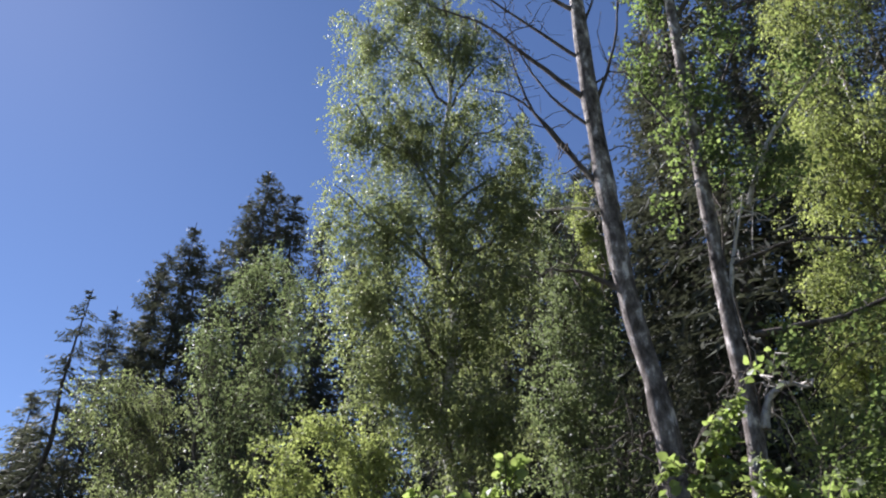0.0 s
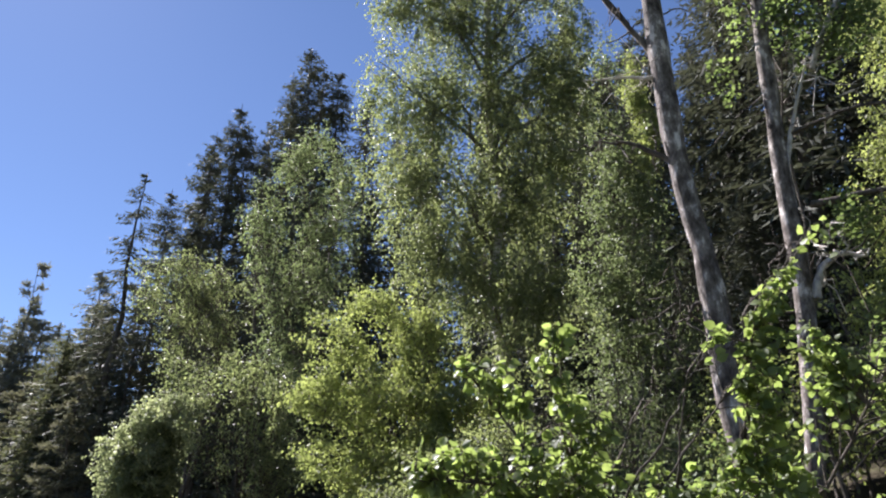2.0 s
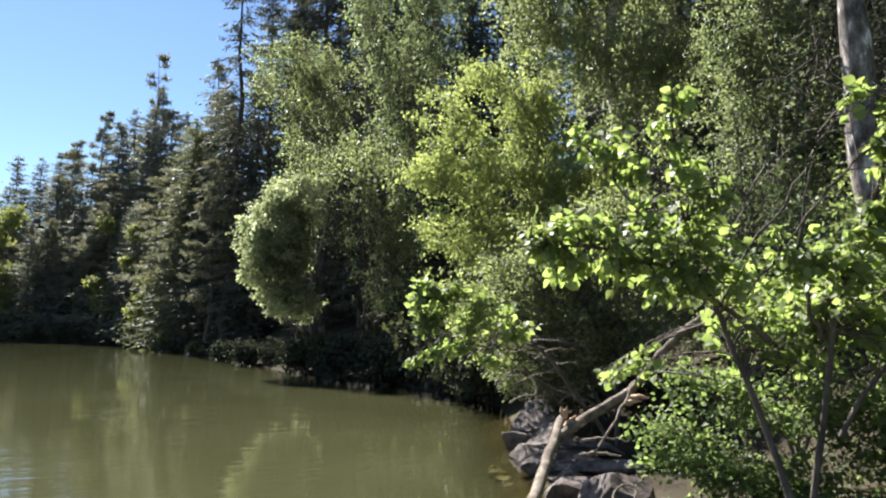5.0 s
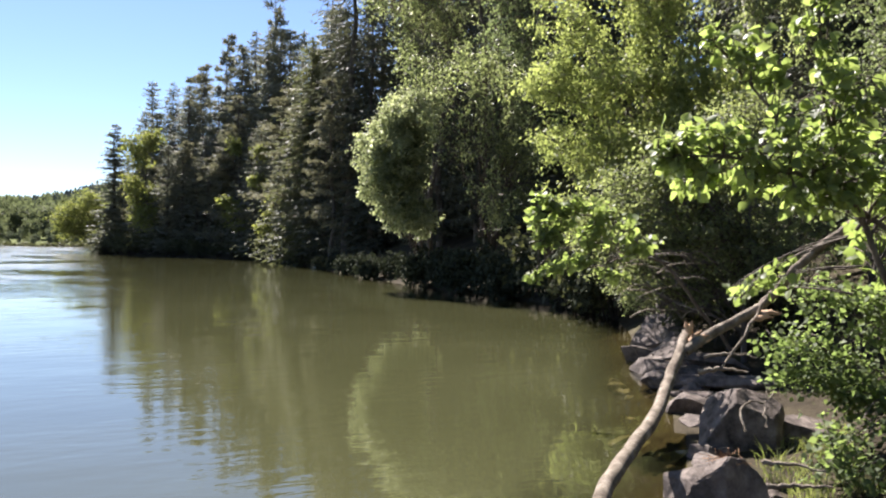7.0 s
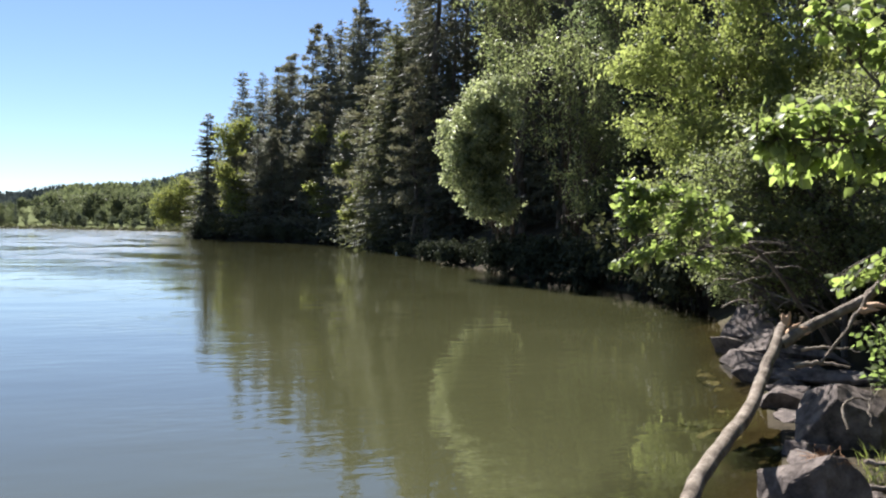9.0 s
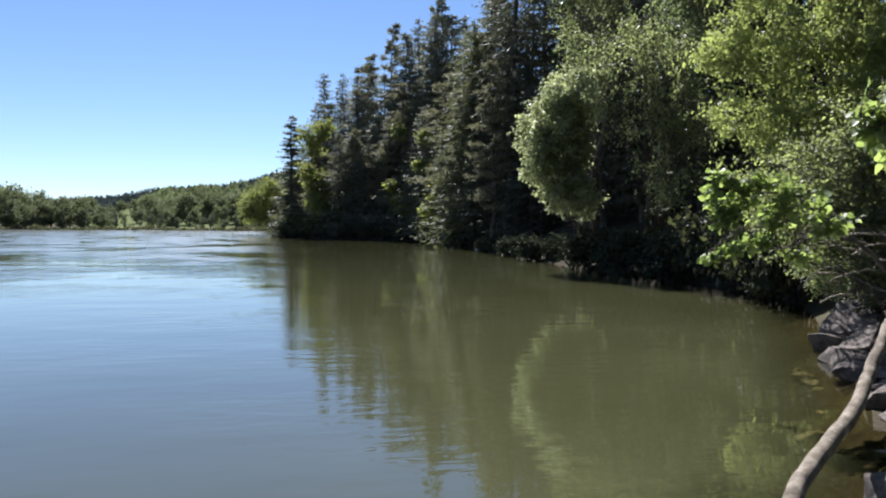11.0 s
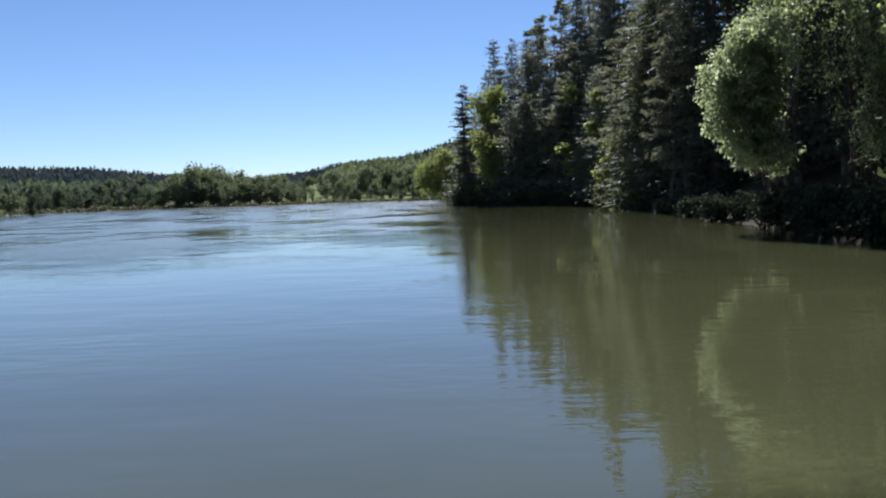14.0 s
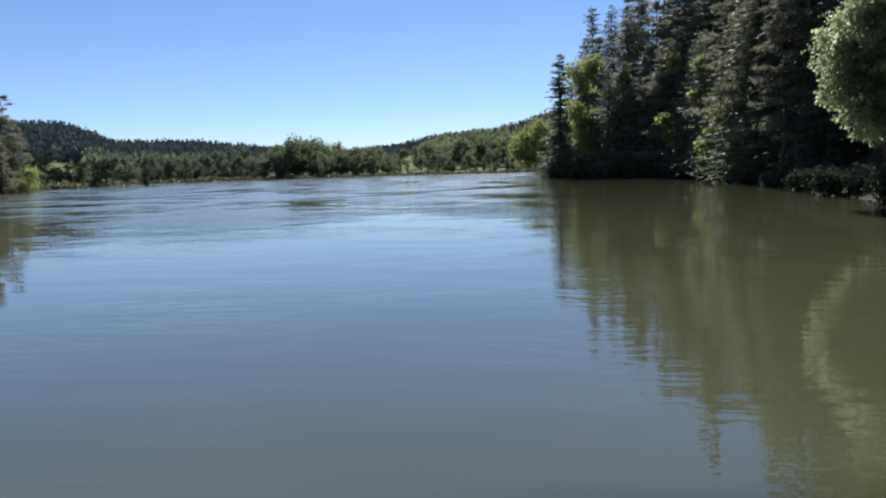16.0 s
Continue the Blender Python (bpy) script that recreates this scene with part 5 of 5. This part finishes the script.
dead_twig(((40.4, -2.4, 11.6), (42.6, -3.8, 11.2), (44.6, -4.4, 10.8), (46.5, -5.2, 10.6)), 0.014)
dead_twig(((41.8, -1.0, 11.4), (43.4, -2.0, 11.2), (44.6, -1.6, 11.0)), 0.01)

rng = np.random.default_rng(68)
for _ in range(16):
    az, el, d = rng.uniform(38.5, 45.5), rng.uniform(-5.0, 0.5), rng.uniform(9.6, 11.2)
    run_, rise = rng.uniform(1.2, 3.6) * rng.choice((-1, 1, 1)), rng.uniform(-1.2, 0.9)
    dead_twig(((az - run_ / 2, el - rise / 2, d), (az - run_ / 6, el + rng.uniform(0.1, 0.5), d - 0.1), (az + run_ / 4, el + rise / 5 + rng.uniform(-0.1, 0.4), d - 0.15), (az + run_ / 2, el + rise / 2, d - 0.1)), rng.uniform(0.007, 0.013), "thin bare twig hanging out of the shore bush")

# dry needles lying on the sunlit boulder
V = []
for _ in range(140):
    p = spot(46.1 + rng.normal() * 0.5, 5.08 + rng.normal() * 0.05, 0.46)
    a = unit(np.array((rng.normal(), rng.normal(), rng.normal() * 0.5))) * rng.uniform(0.04, 0.11)
    w_ = unit(np.cross(a, rng.normal(size=3))) * 0.002
    V.extend((p - w_, p + w_, p + a + w_, p + a - w_))
tagged(part("dry_grass_clump", quads_mesh("dry_grass_clump", np.array(V)), DRY_GRASS), "clump of dry reddish grass on the sunlit boulder", "grass", kind="stuff")

# ---- far shore ----
far_models = []
for q in range(5):
    rng = np.random.default_rng(600 + q)
    d0 = unit(rng.normal(size=(16, 3)))
    lob = np.concatenate((d0 * np.array((3.0, 3.0, 4.7)) * rng.uniform(0.75, 1.1, (16, 1)) + (0, 0, 6.2), rng.uniform(1.5, 2.5, (16, 1)) * np.array((1, 1, 0.8))), 1)
    k = 420
    which = rng.integers(0, 16, k)
    C = lob[which, :3] + unit(rng.normal(size=(k, 3))) * rng.uniform(0.55, 1.0, k)[:, None] * lob[which, 3:]
    C[:, 2] = np.maximum(C[:, 2], 0.5)
    P = C[rng.integers(0, k, 2100)] + rng.normal(size=(2100, 3)) * 0.4
    cr = quads_mesh("crown", leaf_quads(P, 0.72, rng))
    cr.materials.append(HAZY_LEAF)
    tr = tubes_mesh("trunk", [tube(bent((0, 0, -0.5), (0, 0, 9), rng, 0, 0.01, 6), np.linspace(0.25, 0.08, 6), 6)])
    tr.materials.append(BARK)
    far_models.append((cr, tr))


def recoloured(leaf):
    out = []
    for cr, tr in far_models:
        cr = cr.copy()
        cr.materials[0] = leaf
        out.append((cr, tr))
    return out


yellow_models, spring_models, dark_models = recoloured(YELLOW_LEAF), recoloured(SPRING_LEAF), recoloured(DARK_LEAF)


def far_tree(az, d, tip_el, seed, wide=1.0, label="leafy tree on the far shore"):
    rng = np.random.default_rng(seed)
    cr, tr = {"yellow": yellow_models, "rounded": spring_models, "big": dark_models}.get(label.split("-")[0].split()[0], far_models)[seed % 5]
    x, y, _ = spot(az, d)
    z = max(float(ground_z(x, y)), 0.0)
    s = max((EYE_Z + d * math.tan(radians(tip_el)) - z) / 12.6, 0.2)
    root = tagged(new("broadleaf_tree"), label, "tree", "trees along the far shore")
    root.matrix_basis = pose(x, y, z, 0, 0, rng.uniform(0, 360)) @ Matrix.Diagonal((s * wide, s * wide, s, 1))
    part("crown", cr, None, root)
    part("trunk", tr, None, root)


rng = np.random.default_rng(77)
q = 0
# dense grove on the low island
for row, drop in ((352, 1.0), (362, 0.2), (374, 0.0)):
    for az in np.arange(-21.6 + (row % 5) * 0.2, -11.4, 1.15):
        q += 1
        top = float(np.interp(az, (-21.6, -21.0, -19.8, -17.5, -16.2, -15.4, -14.2, -12.2, -11.5), (1.5, 2.2, 3.1, 3.1, 2.6, 2.4, 2.6, 2.0, 1.1)))
        far_tree(az, row + rng.uniform(-3, 3), top * (1 - 0.3 * drop) + rng.uniform(-0.3, 0.1), q, rng.uniform(0.8, 1.05) * (1.0 if top > 2 else 1.2), "rounded leafy tree in the dense grove across the lake")
# trees on the meadow hill
for az, d, el, w in ((-8.6, 400, 2.6, 1.0), (-7.7, 410, 2.5, 1.0), (-6.9, 420, 2.7, 1.0), (-6.1, 415, 2.6, 1.0), (-5.2, 440, 2.9, 0.8), (-4.3, 440, 2.7, 0.9), (-3.3, 420, 2.9, 0.9), (-2.6, 430, 3.2, 0.9),
                     (-1.8, 420, 2.7, 0.9), (-1.0, 410, 2.9, 0.9), (-0.2, 400, 3.2, 0.9), (0.5, 400, 3.6, 0.9), (-9.6, 440, 2.2, 0.8), (-10.6, 450, 1.9, 0.7), (-11.4, 420, 1.5, 0.9), (-3.8, 380, 1.8, 0.9), (-5.6, 385, 1.7, 0.8),
                     (-7.4, 375, 1.6, 0.9), (-8.3, 372, 1.5, 0.8), (-2.2, 372, 1.8, 0.9), (-0.8, 365, 2.0, 1.0)):
    q += 1
    far_tree(az, d, el, q, w, "rounded leafy tree on the meadow hill")
for az, el, w in ((-11.0, 0.9, 0.45), (-10.4, 0.8, 0.4), (-9.4, 1.2, 0.45), (-8.7, 0.9, 0.7), (-8.0, 1.1, 0.6), (-7.2, 1.2, 0.55), (-6.9, 0.8, 0.8), (-6.0, 0.9, 0.7), (-5.1, 0.7, 0.9), (-4.5, 1.0, 0.6), (-3.6, 0.7, 0.9), (-2.7, 1.2, 0.6), (-1.8, 0.9, 0.8), (-0.9, 1.0, 0.9), (0.0, 1.2, 0.9)):
    q += 1
    far_tree(az, 351 + rng.uniform(0, 5), el, q, w)
# rows at the foot of the dark hill
for az in np.arange(-29.6, -21.2, 0.95):
    q += 1
    d = float(np.interp(az, (-31, -29, -25, 0), (300, 318, 342, 350)))
    far_tree(az, d + rng.uniform(0, 8), float(np.interp(az, (-29.6, -26, -22.6, -21), (1.5, 1.6, 1.7, 1.8))) * rng.uniform(0.6, 1.0), q, rng.uniform(0.6, 0.9))
    far_tree(az + 0.3, d + 24 + rng.uniform(0, 20), float(np.interp(az, (-29.6, -26, -22.6, -21), (2.1, 2.15, 2.35, 2.5))) * rng.uniform(0.8, 1.05), q + 2, rng.uniform(0.55, 0.85), "rounded pale green tree on the far shore" if q % 3 == 0 else "leafy tree on the far shore")
    far_tree(az + 0.6, d + 12 + rng.uniform(0, 10), float(np.interp(az, (-29.6, -26, -22.6, -21), (1.8, 1.9, 2.1, 2.2))) * rng.uniform(0.65, 1.0), q + 3, rng.uniform(0.5, 0.8))
# big rounded trees on the low grassy bank
for az, d, el, w in ((-36.0, 240, 2.1, 0.9), (-34.9, 228, 1.55, 1.35), (-34.0, 238, 1.75, 0.9), (-32.1, 226, 1.65, 1.25), (-29.5, 240, 0.9, 0.8), (-36.9, 220, 2.2, 1.0)):
    q += 1
    far_tree(az, d, el, q, w, "big rounded dark green tree on the low grassy bank")
for az, d, el, w in ((-30.8, 234, 1.6, 1.0), (-33.3, 250, 1.0, 0.6), (-36.2, 226, 0.8, 1.2), (-33.6, 262, 1.1, 0.7), (-31.4, 262, 1.2, 0.8), (-30.0, 290, 1.1, 0.8)):
    q += 1
    far_tree(az, d, el, q, w, "rounded pale green tree on the low grassy bank")
for az, d, el, w in ((-37.0, 150, 1.4, 1.0), (-37.9, 148, 2.4, 0.9), (-38.8, 146, 2.0, 1.0), (-39.8, 140, 3.0, 1.0), (-41, 138, 4.0, 1.0), (-36.7, 158, 0.3, 1.5), (-37.5, 147, 0.4, 1.5), (-38.4, 145, 0.4, 1.6), (-42.5, 134, 5.0, 1.0), (-44.5, 132, 6.0, 1.0)):
    q += 1
    far_tree(az, d, el, q, w, "yellow-green bushy tree below the pines" if el < 2.1 else "dark leafy tree among the pines")
for base_, d, leaves_, items, label in (
        ((0.5, 151), 150, 9000, ((-0.5, 3.1, 0.8, 0.9), (-1.4, 2.2, 0.9, 0.9), (-2.2, 1.5, 0.7, 0.8), (-0.4, 1.5, 1.0, 1.1), (-1.6, 0.9, 1.0, 0.7), (0.3, 2.2, 0.6, 1.2)), "spreading yellow-green tree at the tip of the point"),
        ((3.4, 119), 116, 8000, ((2.7, 6.4, 1.0, 1.2), (3.7, 7.5, 0.8, 0.9), (2.2, 7.2, 0.5, 0.6), (3.2, 3.4, 1.1, 1.2), (2.3, 4.4, 0.7, 1.0), (3.4, 1.8, 1.2, 0.9)), "yellow-green tree among the conifers on the point"),
        ((9.6, 101), 97, 2200, ((8.8, 3.3, 0.45, 0.25), (9.5, 3.0, 0.45, 0.25), (9.1, 2.4, 0.5, 0.2), (9.9, 1.6, 0.6, 0.25)), "small tree with bright yellow-green sprays among the conifers"),
        ((11.6, 93), 89, 1500, ((11.0, 4.9, 0.4, 0.28), (11.3, 7.2, 0.3, 0.25), (11.5, 5.2, 0.25, 0.2)), "small tree with bright yellow-green sprays among the conifers"),
        ((12.9, 86), 80, 2400, ((12.6, 3.6, 0.4, 0.45), (12.2, 2.2, 0.45, 0.35), (12.9, 4.4, 0.25, 0.3), (11.7, 1.4, 0.5, 0.25)), "small tree with bright yellow-green sprays among the conifers"),
        ((9.6, 104), 100, 700, ((9.4, 7.5, 0.3, 0.55),), "pale green treetop between the dark trunks")):
    b = at_ground(*base_)
    q += 1
    branched_tree("broadleaf_tree", label, b, lobes_from(base_[0], d, b, items), leaves_, 0.36 if d > 85 else 0.3, YELLOW_LEAF, BARK, 0.16, 640 + q,
                  boughs=leaves_ // 28, twigs=6, reach=0.8, hang=0.2, bough_radius=0.03, group="broad-leaved trees on the point")
for seed_, (az, d, el) in enumerate(((-38.2, 150, 5.7), (-39.4, 148, 6.5), (-37.5, 160, 3.6), (-38.9, 158, 4.8), (-40.6, 146, 6.8), (-38.4, 143, 3.4))):
    conifer(PINES, az, d, el, seed_ if seed_ % 3 else 2, 1.3, "pine on the low bank across the lake", "pine_tree")

# low bushes hanging over the far waterline, its shade put into their dark leaves
rng = np.random.default_rng(91)
way = np.array([spot(a, d)[:2] for a, d in SHORE[23:30]])
run = np.r_[0, np.cumsum(np.linalg.norm(np.diff(way, axis=0), axis=1))]
at = rng.uniform(0, run[-1], 15000)
P = np.stack((np.interp(at, run, way[:, 0]), np.interp(at, run, way[:, 1])), 1)
P = P + unit(P) * rng.uniform(-0.8, 2.5, (15000, 1))
tall = 1.3 + 0.9 * np.sin(at * 0.21) * np.sin(at * 0.083 + 1) + 0.5 * np.sin(at * 0.9)
P = np.c_[P, np.maximum(rng.uniform(0, 1, 15000) * np.maximum(tall, 0.5), 0.05)]
tagged(part("waterline_bushes", quads_mesh("waterline_bushes", leaf_quads(P, 0.75, rng)), SHADED_SHRUB_LEAF), "low dark bushes hanging over the far waterline", "bushes", kind="stuff")

# woods on the far hills, haze coloured into their needles and leaves
rng = np.random.default_rng(88)


def hill_woods(name, label, count, material, az0, az1, d0, d1, tall, wide, rounded=False):
    V = []
    az = rng.uniform(az0, az1, count)
    d = rng.uniform(d0, d1, count)
    x, y = d * np.sin(np.radians(az)), d * np.cos(np.radians(az))
    z = ground_z(x, y)
    h = rng.uniform(0.5, 1.15, count) * tall
    k = 44 if rounded else 7
    for q in range(k):
        u = (q + 0.5) / k
        shape = math.sqrt(1 - (1.9 * u - 0.95) ** 2) if rounded else (1 - u) ** 0.6
        rr = (wide * shape * (0.22 if rounded else 1) + 0.3) * rng.uniform(0.7, 1.2, count)[:, None]
        a = rng.uniform(0, 2 * np.pi, count)
        c = np.stack((x, y, z + h * u), 1) + rng.normal(size=(count, 3)) * (np.array((1, 1, 0.3)) * wide * 0.5 * shape if rounded else 0.5)
        o = np.stack((np.cos(a), np.sin(a), 0 * a), 1)
        s_ = np.stack((-np.sin(a), np.cos(a), 0 * a), 1)
        V.append(np.stack((c - s_ * rr, c - o * 0.5 - (0, 0, 1.3), c + s_ * rr, c + o * 0.5 + (0, 0, 1.6)), 1).reshape(-1, 3))
    woods = part(name, quads_mesh(name, np.concatenate(V)), material)
    return tagged(woods, label, "woods", kind="stuff")


hill_woods("far_woods", "dark conifer woods covering the distant hills", 8200, HAZY_NEEDLE, -47, -11, 480, 860, 12, 2.5)
hill_woods("ridge_woods", "dark conifer woods on the distant ridge", 2200, HAZY_NEEDLE, -13, 4, 660, 860, 12, 2.4)
hill_woods("far_thicket", "broad-leaved thicket at the foot of the distant hill", 260, HAZY_LEAF, -33, -22, 390, 500, 10, 5.0, True)
hill_woods("hill_thicket", "broad-leaved trees scattered over the meadow hill", 300, SPRING_LEAF, -9, 3, 440, 720, 13, 5.0, True)

# ---- pale plank by the wooded shore ----
plank = tagged(new("floating_plank"), "pale weathered plank lying in the shallows", "plank")
plank.location = spot(15.75, 61.0, 0.0)
bm = bmesh.new()
bmesh.ops.create_cube(bm, size=1.0)
for v in bm.verts:
    v.co = (v.co.x * 0.9, v.co.y * 0.35, 0.05 + v.co.z * 0.14 + 0.03 * (v.co.x > 0))
bmesh.ops.bevel(bm, geom=bm.edges[:], offset=0.02, segments=2, affect="EDGES")
part("board", bm, PAINT, plank)
for dx in (-0.5, 0.55):
    part("post", tubes_mesh("post", [tube(np.array(((dx, 0.3, -1.0), (dx + 0.02, 0.3, 0.0), (dx + 0.04, 0.3, 0.42))), np.array((0.05, 0.05, 0.045)), 7)]), DRIFT, plank)
